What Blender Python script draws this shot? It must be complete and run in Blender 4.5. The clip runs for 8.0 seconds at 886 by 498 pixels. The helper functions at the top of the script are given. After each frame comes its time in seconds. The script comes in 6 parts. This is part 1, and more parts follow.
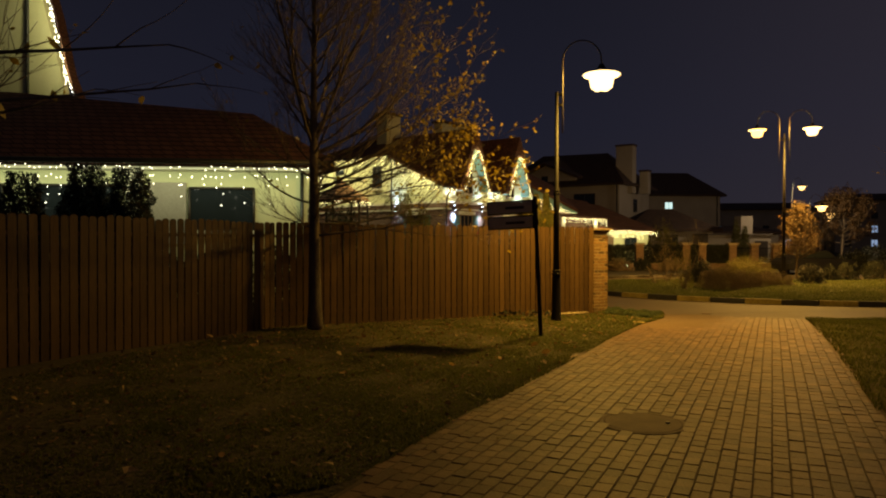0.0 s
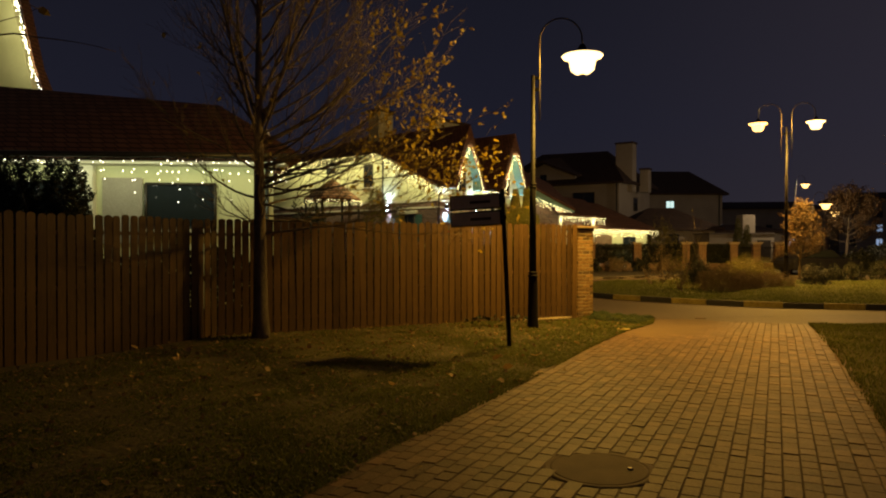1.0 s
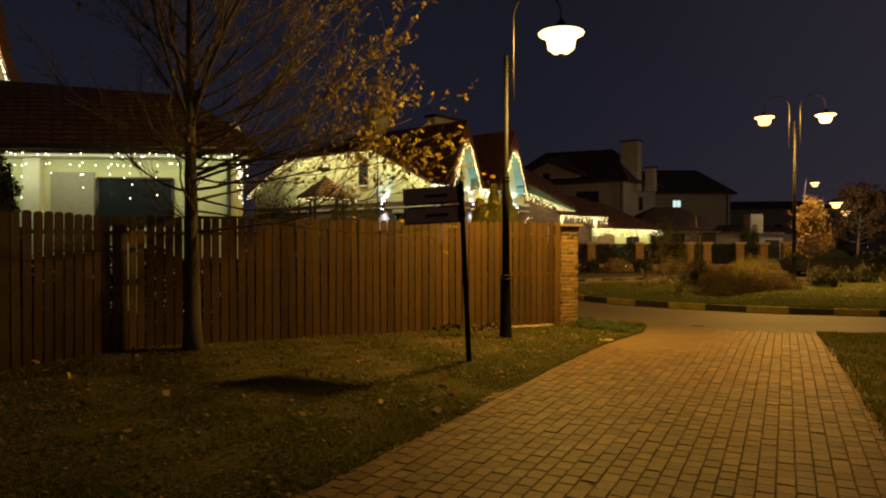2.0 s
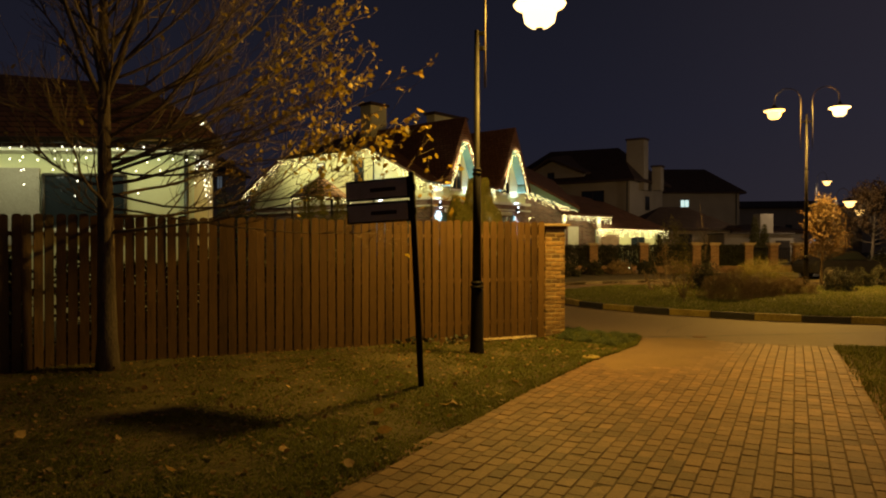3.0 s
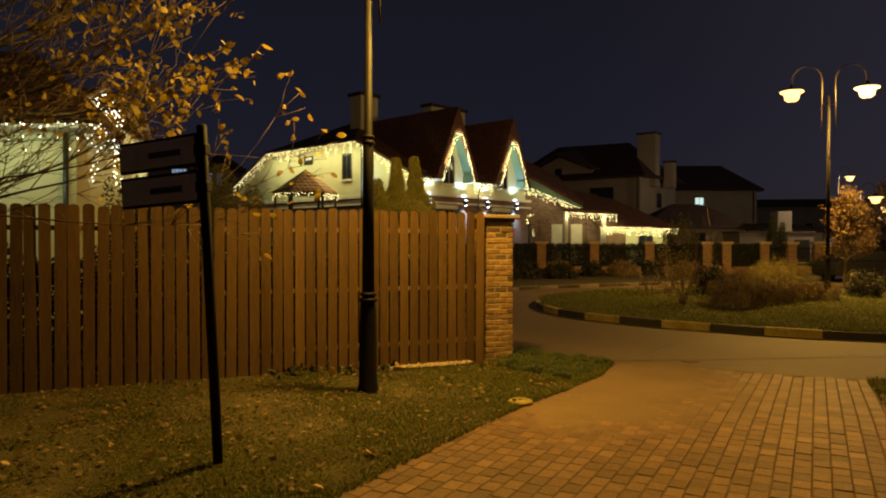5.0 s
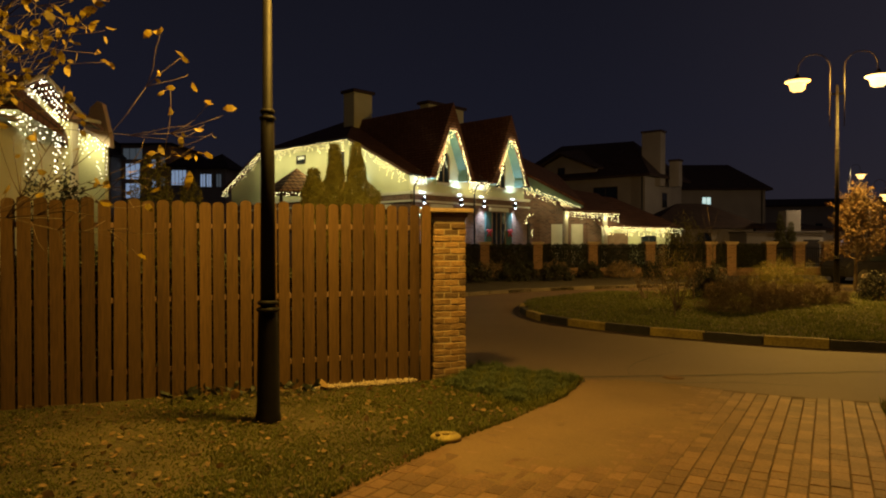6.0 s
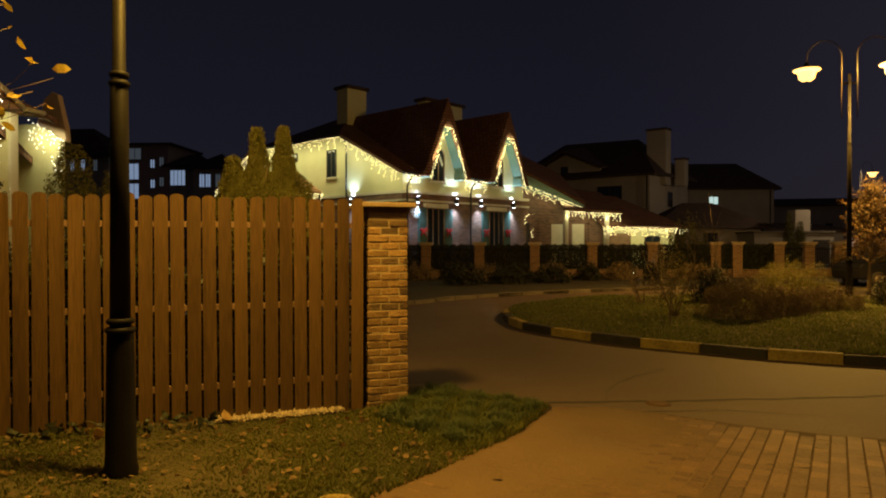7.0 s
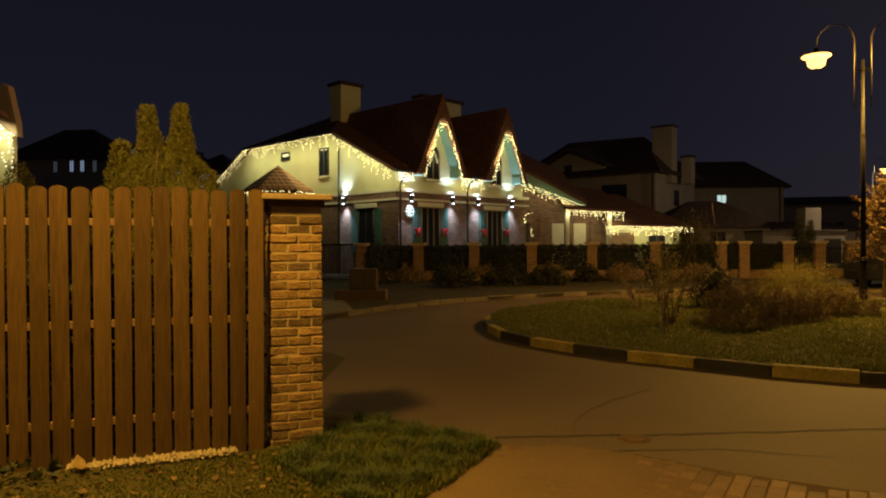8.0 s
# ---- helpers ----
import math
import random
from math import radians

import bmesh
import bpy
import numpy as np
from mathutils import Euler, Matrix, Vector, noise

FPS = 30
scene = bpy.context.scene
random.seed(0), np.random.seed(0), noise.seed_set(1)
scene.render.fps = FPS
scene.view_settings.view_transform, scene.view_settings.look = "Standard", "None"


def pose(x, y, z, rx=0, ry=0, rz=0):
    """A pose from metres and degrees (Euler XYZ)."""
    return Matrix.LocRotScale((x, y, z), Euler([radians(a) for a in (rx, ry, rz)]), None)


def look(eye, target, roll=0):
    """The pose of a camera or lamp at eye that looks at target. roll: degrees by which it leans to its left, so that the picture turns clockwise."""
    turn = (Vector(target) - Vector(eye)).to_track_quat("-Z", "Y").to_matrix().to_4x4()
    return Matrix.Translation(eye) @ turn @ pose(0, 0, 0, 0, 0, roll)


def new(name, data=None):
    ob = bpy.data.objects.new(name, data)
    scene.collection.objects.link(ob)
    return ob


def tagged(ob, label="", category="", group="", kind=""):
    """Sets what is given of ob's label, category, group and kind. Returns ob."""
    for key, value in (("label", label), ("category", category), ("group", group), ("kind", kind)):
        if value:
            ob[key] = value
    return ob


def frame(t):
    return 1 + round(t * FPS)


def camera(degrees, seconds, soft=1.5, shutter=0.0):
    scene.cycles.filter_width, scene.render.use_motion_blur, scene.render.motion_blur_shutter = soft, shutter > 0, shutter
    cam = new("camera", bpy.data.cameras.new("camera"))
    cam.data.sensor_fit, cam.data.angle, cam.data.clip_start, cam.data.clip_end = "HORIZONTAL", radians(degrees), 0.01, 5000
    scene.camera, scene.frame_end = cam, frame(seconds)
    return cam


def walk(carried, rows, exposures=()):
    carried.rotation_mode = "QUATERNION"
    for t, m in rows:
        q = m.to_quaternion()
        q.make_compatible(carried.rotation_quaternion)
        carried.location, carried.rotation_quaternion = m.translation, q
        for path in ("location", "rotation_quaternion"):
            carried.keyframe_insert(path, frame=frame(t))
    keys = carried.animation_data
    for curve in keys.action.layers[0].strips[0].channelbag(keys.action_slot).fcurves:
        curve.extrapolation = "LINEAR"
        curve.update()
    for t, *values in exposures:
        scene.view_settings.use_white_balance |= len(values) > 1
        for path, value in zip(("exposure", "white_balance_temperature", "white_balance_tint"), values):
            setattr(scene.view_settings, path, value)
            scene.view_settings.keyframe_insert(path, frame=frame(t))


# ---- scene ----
cam = camera(65.2, 8.0, soft=2.0)
PATH = [
    (0, (0.268, 0.605, 1.639), (0.177, 2.603, 1.622), 0.1),
    (0.5, (0.615, 1.297, 1.638), (0.521, 3.295, 1.621), 0.1),
    (1, (0.93, 1.973, 1.62), (0.83, 3.971, 1.603), 0.0),
    (1.5, (1.293, 2.671, 1.62), (1.182, 4.668, 1.602), 0.0),
    (3, (2.235, 4.921, 1.643), (2.088, 6.916, 1.627), 0.0),
    (3.5, (2.522, 5.677, 1.657), (2.363, 7.67, 1.642), -0.1),
    (4, (2.855, 6.429, 1.648), (2.685, 8.421, 1.63), 0.1),
    (4.5, (3.151, 7.174, 1.626), (2.969, 9.166, 1.608), 0.1),
    (5, (3.494, 7.906, 1.616), (3.301, 9.897, 1.597), 0.1),
    (6.5, (4.474, 10.039, 1.567), (4.245, 12.026, 1.554), -0.1),
    (7, (4.739, 10.781, 1.581), (4.5, 12.767, 1.568), -0.1),
    (7.5, (5.023, 11.5, 1.572), (4.773, 13.484, 1.562), -0.2),
    (8, (5.288, 12.193, 1.584), (5.025, 14.175, 1.572), -0.3),
]
walk(cam, [(t, look(eye, target, roll)) for t, eye, target, roll in PATH], [(0.0, 0.40), (3.5, 0.33), (5.0, 0.25), (6.5, 0.0), (8.0, -0.04)])


# ---- world and lights ----
world = bpy.data.worlds.new("night_sky")
scene.world = world
world.use_nodes = True
wn, wl = world.node_tree.nodes, world.node_tree.links
wn.clear()
w_out, w_bg = wn.new("ShaderNodeOutputWorld"), wn.new("ShaderNodeBackground")
w_co, w_sep, w_ramp = wn.new("ShaderNodeTexCoord"), wn.new("ShaderNodeSeparateXYZ"), wn.new("ShaderNodeValToRGB")
wl.new(w_co.outputs["Generated"], w_sep.inputs[0])
wl.new(w_sep.outputs["Z"], w_ramp.inputs[0])
w_ramp.color_ramp.elements[0].position, w_ramp.color_ramp.elements[0].color = 0.0, (0.0082, 0.0074, 0.0108, 1)
w_ramp.color_ramp.elements[1].position, w_ramp.color_ramp.elements[1].color = 0.55, (0.0034, 0.0033, 0.0052, 1)
w_mid = w_ramp.color_ramp.elements.new(0.16)
w_mid.color = (0.0057, 0.0058, 0.0104, 1)
# the town's sodium glow, stronger towards the lit streets
w_side, w_glow, w_add = wn.new("ShaderNodeMapRange"), wn.new("ShaderNodeMix"), wn.new("ShaderNodeMix")
w_side.interpolation_type = "SMOOTHSTEP"
w_side.inputs["From Min"].default_value, w_side.inputs["From Max"].default_value = 0.0, 0.85
wl.new(w_sep.outputs["X"], w_side.inputs["Value"])
w_glow.data_type = w_add.data_type = "RGBA"
w_glow.inputs[6].default_value, w_glow.inputs[7].default_value = (0, 0, 0, 1), (0.0085, 0.0062, 0.0066, 1)
wl.new(w_side.outputs[0], w_glow.inputs[0])
w_add.blend_type = "ADD"
w_add.inputs[0].default_value = 1.0
wl.new(w_ramp.outputs[0], w_add.inputs[6])
wl.new(w_glow.outputs[2], w_add.inputs[7])
wl.new(w_add.outputs[2], w_bg.inputs["Color"])
w_bg.inputs["Strength"].default_value = 1.5
wl.new(w_bg.outputs[0], w_out.inputs["Surface"])

SODIUM = (1.0, 0.565, 0.085)
LED = (1.0, 0.90, 0.42)
LED_PALE = (0.93, 1.0, 0.58)
COOL = (0.62, 0.80, 1.0)


def point_light(name, place, watts, colour, radius=0.12):
    data = bpy.data.lights.new(name, "POINT")
    data.energy, data.color, data.shadow_soft_size = watts, colour, radius
    ob = new(name, data)
    ob.location = place
    return ob


def spot_light(name, place, target, watts, colour, angle, blend=0.7):
    data = bpy.data.lights.new(name, "SPOT")
    data.energy, data.color, data.shadow_soft_size = watts, colour, 0.03
    data.spot_size, data.spot_blend = radians(angle), blend
    ob = new(name, data)
    ob.matrix_world = look(place, target)
    return ob


def strip_light(name, a, b, towards, watts, colour, width=0.25):
    """A thin area lamp along a string of bulbs from a to b, shining towards a point."""
    a, b = Vector(a), Vector(b)
    mid, along = (a + b) / 2, (b - a).normalized()
    back = (mid - Vector(towards)).normalized()
    side = back.cross(along).normalized()
    back = along.cross(side)
    data = bpy.data.lights.new(name, "AREA")
    data.shape, data.size, data.size_y = "RECTANGLE", (b - a).length, width
    data.energy, data.color = watts, colour
    ob = new(name, data)
    m = Matrix((along, side, back)).transposed().to_4x4()
    m.translation = mid
    ob.matrix_world = m
    return ob

# ---- mesh tools ----


def shader(name, a, b, rough=0.75, scale=2.0, fine=40.0, bump=0.25, depth=0.01, metal=0.0, vary=0.0, island=False, stretch=(1, 1, 1), spec=0.5, through_light=0.0):
    """A surface of two tones mixed by coarse and fine noise, with fine relief; vary: how far single pieces differ."""
    m = bpy.data.materials.new(name)
    m.use_nodes = True
    n, l = m.node_tree.nodes, m.node_tree.links
    bsdf = n["Principled BSDF"]
    co, mp = n.new("ShaderNodeTexCoord"), n.new("ShaderNodeMapping")
    mp.inputs["Scale"].default_value = stretch
    l.new(co.outputs["Object"], mp.inputs["Vector"])
    src = n.new("ShaderNodeNewGeometry") if island else n.new("ShaderNodeObjectInfo")
    ran = src.outputs["Random Per Island"] if island else src.outputs["Random"]
    if vary:
        shift = n.new("ShaderNodeMath")
        shift.operation = "MULTIPLY"
        shift.inputs[1].default_value = 37.0
        l.new(ran, shift.inputs[0])
        l.new(shift.outputs[0], mp.inputs["Location"])
    big, small = n.new("ShaderNodeTexNoise"), n.new("ShaderNodeTexNoise")
    big.inputs["Scale"].default_value, small.inputs["Scale"].default_value = scale, fine
    big.inputs["Detail"].default_value, small.inputs["Detail"].default_value = 4, 5
    for t in (big, small):
        l.new(mp.outputs[0], t.inputs["Vector"])
    mix = n.new("ShaderNodeMath")
    mix.operation = "ADD"
    l.new(big.outputs["Fac"], mix.inputs[0])
    l.new(small.outputs["Fac"], mix.inputs[1])
    ramp = n.new("ShaderNodeMapRange")
    ramp.inputs["From Min"].default_value, ramp.inputs["From Max"].default_value = 0.72, 1.28
    l.new(mix.outputs[0], ramp.inputs["Value"])
    col = n.new("ShaderNodeMix")
    col.data_type = "RGBA"
    col.inputs[6].default_value, col.inputs[7].default_value = (*a, 1), (*b, 1)
    l.new(ramp.outputs[0], col.inputs[0])
    out = col.outputs[2]
    if vary:
        hsv, val = n.new("ShaderNodeHueSaturation"), n.new("ShaderNodeMapRange")
        val.inputs["To Min"].default_value, val.inputs["To Max"].default_value = 1 - vary, 1 + vary
        l.new(ran, val.inputs["Value"])
        l.new(val.outputs[0], hsv.inputs["Value"])
        l.new(out, hsv.inputs["Color"])
        out = hsv.outputs[0]
    l.new(out, bsdf.inputs["Base Color"])
    bsdf.inputs["Roughness"].default_value, bsdf.inputs["Metallic"].default_value = rough, metal
    bsdf.inputs["Specular IOR Level"].default_value = spec
    if bump:
        bp = n.new("ShaderNodeBump")
        bp.inputs["Strength"].default_value, bp.inputs["Distance"].default_value = bump, depth
        l.new(small.outputs["Fac"], bp.inputs["Height"])
        l.new(bp.outputs[0], bsdf.inputs["Normal"])
    if through_light:
        thin, both = n.new("ShaderNodeBsdfTranslucent"), n.new("ShaderNodeMixShader")
        l.new(out, thin.inputs["Color"])
        both.inputs[0].default_value = through_light
        l.new(bsdf.outputs[0], both.inputs[1])
        l.new(thin.outputs[0], both.inputs[2])
        l.new(both.outputs[0], n["Material Output"].inputs["Surface"])
    return m


def glow(name, colour, strength, sampled=True):
    m = bpy.data.materials.new(name)
    m.use_nodes = True
    b = m.node_tree.nodes["Principled BSDF"]
    b.inputs["Base Color"].default_value = (*colour, 1)
    b.inputs["Emission Color"].default_value = (*colour, 1)
    b.inputs["Emission Strength"].default_value = strength
    if not sampled:
        m.cycles.emission_sampling = "NONE"
    return m


def coursed(name, a, b, mortar, width, height, joint=0.012, rough=0.85, tile=False):
    """Brickwork or roof tiles too far off to tell apart singly: courses by a brick texture, with relief."""
    m = shader(name, a, b, rough, 1.2, 30, 0)
    n, l = m.node_tree.nodes, m.node_tree.links
    bsdf = n["Principled BSDF"]
    co, sep, add, com = n.new("ShaderNodeTexCoord"), n.new("ShaderNodeSeparateXYZ"), n.new("ShaderNodeMath"), n.new("ShaderNodeCombineXYZ")
    l.new(co.outputs["Object"], sep.inputs[0])
    l.new(sep.outputs["X"], add.inputs[0])
    l.new(sep.outputs["Y"], add.inputs[1])
    l.new(add.outputs[0], com.inputs["X"])
    l.new(sep.outputs["Z"], com.inputs["Y"])
    br = n.new("ShaderNodeTexBrick")
    br.inputs["Scale"].default_value = 1.0
    br.inputs["Brick Width"].default_value, br.inputs["Row Height"].default_value = width, height
    br.inputs["Mortar Size"].default_value = joint
    br.inputs["Color1"].default_value, br.inputs["Color2"].default_value = (*a, 1), (*b, 1)
    br.inputs["Mortar"].default_value = (*mortar, 1)
    l.new(com.outputs[0], br.inputs["Vector"])
    old = bsdf.inputs["Base Color"].links[0].from_socket
    mix = n.new("ShaderNodeMix")
    mix.data_type, mix.blend_type = "RGBA", "MIX"
    mix.inputs[0].default_value = 0.85
    l.new(old, mix.inputs[6])
    l.new(br.outputs["Color"], mix.inputs[7])
    l.new(mix.outputs[2], bsdf.inputs["Base Color"])
    bp = n.new("ShaderNodeBump")
    bp.inputs["Strength"].default_value, bp.inputs["Distance"].default_value = 0.6, 0.03
    bp.invert = True
    l.new(br.outputs["Fac"], bp.inputs["Height"])
    l.new(bp.outputs[0], bsdf.inputs["Normal"])
    return m


def glass(name, colour=(0.02, 0.025, 0.03), rough=0.08):
    m = bpy.data.materials.new(name)
    m.use_nodes = True
    b = m.node_tree.nodes["Principled BSDF"]
    b.inputs["Base Color"].default_value = (*colour, 1)
    b.inputs["Roughness"].default_value = rough
    return m


def part(name, bm, material, parent=None, label=""):
    """Links a bmesh, or a mesh, as one object under a thing or a part."""
    if isinstance(bm, bmesh.types.BMesh):
        me = bpy.data.meshes.new(name)
        bm.to_mesh(me)
        bm.free()
    else:
        me = bm
    if material and not me.materials:
        me.materials.append(material)
    ob = new(name, me)
    ob.parent = parent
    return tagged(ob, label) if label else ob


def thing(name, m, label, category, group="", kind=""):
    ob = new(name)
    ob.empty_display_size = 0.2
    ob.matrix_world = m
    return tagged(ob, label, category, group, kind)


def box(bm, lo, hi, bevel=0.0, m=None):
    lo, hi = Vector(lo), Vector(hi)
    mat = Matrix.LocRotScale((lo + hi) / 2, None, hi - lo)
    if m is not None:
        mat = m @ mat
    geo = bmesh.ops.create_cube(bm, size=1.0, matrix=mat)
    if bevel:
        edges = {e for v in geo["verts"] for e in v.link_edges}
        bmesh.ops.bevel(bm, geom=list(edges), offset=bevel, segments=1, affect="EDGES")
    return bm


def boxed(lo, hi, bevel=0.0, m=None):
    return box(bmesh.new(), lo, hi, bevel, m)


def lathe(profile, sides=20, bm=None, m=Matrix()):
    """A turned shape from (radius, height) pairs."""
    bm = bm or bmesh.new()
    rings = []
    for r, z in profile:
        rings.append([bm.verts.new(m @ Vector((r * math.cos(2 * math.pi * i / sides), r * math.sin(2 * math.pi * i / sides), z))) for i in range(sides)])
    for a, b in zip(rings, rings[1:]):
        for i in range(sides):
            bm.faces.new((a[i], a[(i + 1) % sides], b[(i + 1) % sides], b[i])).smooth = True
    bm.faces.new(rings[0][::-1])
    bm.faces.new(rings[-1])
    return bm


def tube(bm, path, radius, sides=8):
    """A round bar along a path; radius: one number, or one for each point."""
    path = [Vector(p) for p in path]
    radii = radius if isinstance(radius, (list, tuple)) else [radius] * len(path)
    rings, side = [], None
    for i, p in enumerate(path):
        d = (path[min(i + 1, len(path) - 1)] - path[max(i - 1, 0)]).normalized()
        if side is None:
            side = d.orthogonal().normalized()
        side = (side - d * side.dot(d)).normalized()
        up = d.cross(side)
        rings.append([bm.verts.new(p + radii[i] * (side * math.cos(2 * math.pi * k / sides) + up * math.sin(2 * math.pi * k / sides))) for k in range(sides)])
    for a, b in zip(rings, rings[1:]):
        for k in range(sides):
            bm.faces.new((a[k], a[(k + 1) % sides], b[(k + 1) % sides], b[k])).smooth = True
    bm.faces.new(rings[0][::-1])
    bm.faces.new(rings[-1])
    return bm


def prism(outline, lo, hi, axis="z", bm=None):
    """A flat outline of two coordinates, drawn out along the third axis from lo to hi."""
    bm = bm or bmesh.new()
    put = {"z": lambda p, h: (p[0], p[1], h), "x": lambda p, h: (h, p[0], p[1]), "y": lambda p, h: (p[0], h, p[1])}[axis]
    a, b = [bm.verts.new(put(p, lo)) for p in outline], [bm.verts.new(put(p, hi)) for p in outline]
    n = len(outline)
    bm.faces.new(a[::-1])
    bm.faces.new(b)
    for i in range(n):
        bm.faces.new((a[i], a[(i + 1) % n], b[(i + 1) % n], b[i]))
    bmesh.ops.recalc_face_normals(bm, faces=bm.faces[:])
    return bm


def slab(corners, faces, thick, bm=None):
    """A roof: faces over corner points, with a thickness below them."""
    bm = bm or bmesh.new()
    top = [bm.verts.new(c) for c in corners]
    low = [bm.verts.new((c[0], c[1], c[2] - thick)) for c in corners]
    edges = {}
    for f in faces:
        bm.faces.new([top[i] for i in f])
        bm.faces.new([low[i] for i in f][::-1])
        for a, b in zip(f, f[1:] + f[:1]):
            edges[(a, b)] = 1
    for a, b in edges:
        if (b, a) not in edges:
            bm.faces.new((top[a], low[a], low[b], top[b]))
    bmesh.ops.recalc_face_normals(bm, faces=bm.faces[:])
    return bm


def from_arrays(name, verts, faces):
    me = bpy.data.meshes.new(name)
    me.from_pydata(np.asarray(verts).tolist(), [], np.asarray(faces).tolist())
    return me


def inside(poly, pts):
    """Which of the points lie in the outline."""
    x, y, got, n = pts[:, 0], pts[:, 1], np.zeros(len(pts), bool), len(poly)
    for i in range(n):
        (xa, ya), (xb, yb) = poly[i], poly[(i + 1) % n]
        cross = (ya > y) != (yb > y)
        got ^= cross & (x < (xb - xa) * (y - ya) / ((yb - ya) or 1e-9) + xa)
    return got


def scatter(poly, count, seed):
    r = np.random.default_rng(seed)
    p = np.array(poly)
    lo, hi = p.min(0), p.max(0)
    pts = lo + r.random((count, 2)) * (hi - lo)
    return pts[inside(poly, pts)]


def lump(x, y, k=1.0):
    return noise.noise((x * 0.5 * k, y * 0.5 * k, 3.1)) * 0.6 + noise.noise((x * 1.7 * k, y * 1.7 * k, 8.2)) * 0.4


def grass_mesh(name, pts, base, tall, seed, width=0.006):
    """Bent blades of two pieces each, in tufts."""
    r = np.random.default_rng(seed)
    n = len(pts)
    z = np.array([base(x, y) for x, y in pts])
    h = tall(pts) * (0.45 + 0.75 * r.random(n))
    a, lean = r.random(n) * 6.283, h * (0.2 + 0.8 * r.random(n))
    d = np.stack([np.cos(a), np.sin(a)], 1)
    s = np.stack([-d[:, 1], d[:, 0]], 1) * width * (0.7 + 0.8 * r.random((n, 1)))
    v = np.zeros((n, 5, 3))
    v[:, 0, :2], v[:, 1, :2] = pts - s, pts + s
    v[:, 2, :2], v[:, 3, :2] = pts + d * lean[:, None] * 0.3 + s * 0.8, pts + d * lean[:, None] * 0.3 - s * 0.8
    v[:, 4, :2] = pts + d * lean[:, None]
    v[:, 0, 2] = v[:, 1, 2] = z - 0.01
    v[:, 2, 2] = v[:, 3, 2] = z + h * 0.6
    v[:, 4, 2] = z + h * 0.92
    me = bpy.data.meshes.new(name)
    base_i = np.arange(n) * 5
    quads = (base_i[:, None] + np.array([0, 1, 2, 3])).tolist()
    tris = (base_i[:, None] + np.array([3, 2, 4])).tolist()
    me.from_pydata(v.reshape(-1, 3).tolist(), [], quads + tris)
    return me


def leaf_mesh(name, pts, size, seed, flat=0.0, aspect=0.62, rise=0.0):
    """Cupped, pointed oval leaves of four triangles each, turned at random; flat: 1 lays them on the ground."""
    r = np.random.default_rng(seed)
    pts = np.asarray(pts)
    n = len(pts)
    x = r.normal(size=(n, 3))
    x[:, 2] = x[:, 2] * (1 - flat) + rise
    x /= np.linalg.norm(x, axis=1)[:, None]
    y = r.normal(size=(n, 3))
    y[:, 2] *= 1 - flat
    y -= x * (x * y).sum(1)[:, None]
    y /= np.linalg.norm(y, axis=1)[:, None]
    z = np.cross(x, y)
    s = (size * (0.6 + 0.8 * r.random(n)))[:, None]
    cup = s * (0.05 + 0.25 * r.random((n, 1)))
    h = y * s * aspect * 0.5
    v = np.stack([pts, pts + x * s * 0.28 + h * 0.85 + z * cup * 0.8, pts + x * s * 0.68 + h * 0.8 + z * cup, pts + x * s + z * cup * 0.3, pts + x * s * 0.68 - h * 0.8 + z * cup, pts + x * s * 0.28 - h * 0.85 + z * cup * 0.8], 1)
    f = np.arange(n)[:, None, None] * 6 + np.array([[0, 5, 1], [1, 5, 4], [1, 4, 2], [2, 4, 3]])
    return from_arrays(name, v.reshape(-1, 3), f.reshape(-1, 3))


def bulb_mesh(name, pts, radius):
    """Small eight-sided bulbs."""
    pts = np.asarray(pts)
    o = np.array([(1, 0, 0), (-1, 0, 0), (0, 1, 0), (0, -1, 0), (0, 0, 1.3), (0, 0, -1.3)]) * radius
    f = np.array([(0, 2, 4), (2, 1, 4), (1, 3, 4), (3, 0, 4), (2, 0, 5), (1, 2, 5), (3, 1, 5), (0, 3, 5)])
    v = pts[:, None, :] + o
    return from_arrays(name, v.reshape(-1, 3), (np.arange(len(pts))[:, None, None] * 6 + f).reshape(-1, 3))


# ---- materials ----
ASPHALT = shader("asphalt", (0.074, 0.049, 0.033), (0.128, 0.086, 0.060), 0.72, 0.35, 70, 0.5, 0.008)
PAVER = shader("clay_paver", (0.098, 0.054, 0.027), (0.196, 0.112, 0.055), 0.62, 1.6, 55, 0.5, 0.006, vary=0.28, spec=0.25)
PAVER_ISLE = shader("clay_paver_far", (0.098, 0.054, 0.027), (0.196, 0.112, 0.055), 0.62, 1.6, 55, 0.5, 0.006, vary=0.28, spec=0.25, island=True)
BEDDING = shader("bedding_sand", (0.070, 0.044, 0.022), (0.120, 0.076, 0.038), 0.95, 2, 60, 0.5)
SOIL = shader("soil", (0.020, 0.016, 0.009), (0.050, 0.042, 0.020), 0.95, 1.1, 22, 0.9, 0.03)
LAWN = shader("lawn_soil", (0.046, 0.037, 0.012), (0.104, 0.078, 0.024), 0.95, 0.9, 18, 0.9, 0.03)
GRASS = shader("grass_blade", (0.072, 0.098, 0.012), (0.185, 0.172, 0.028), 0.6, 0.55, 8, 0, vary=0.22, island=True, through_light=0.45)
GRASS_GREEN = shader("green_grass_blade", (0.085, 0.115, 0.020), (0.180, 0.190, 0.042), 0.6, 0.6, 8, 0, vary=0.35, island=True, through_light=0.4)
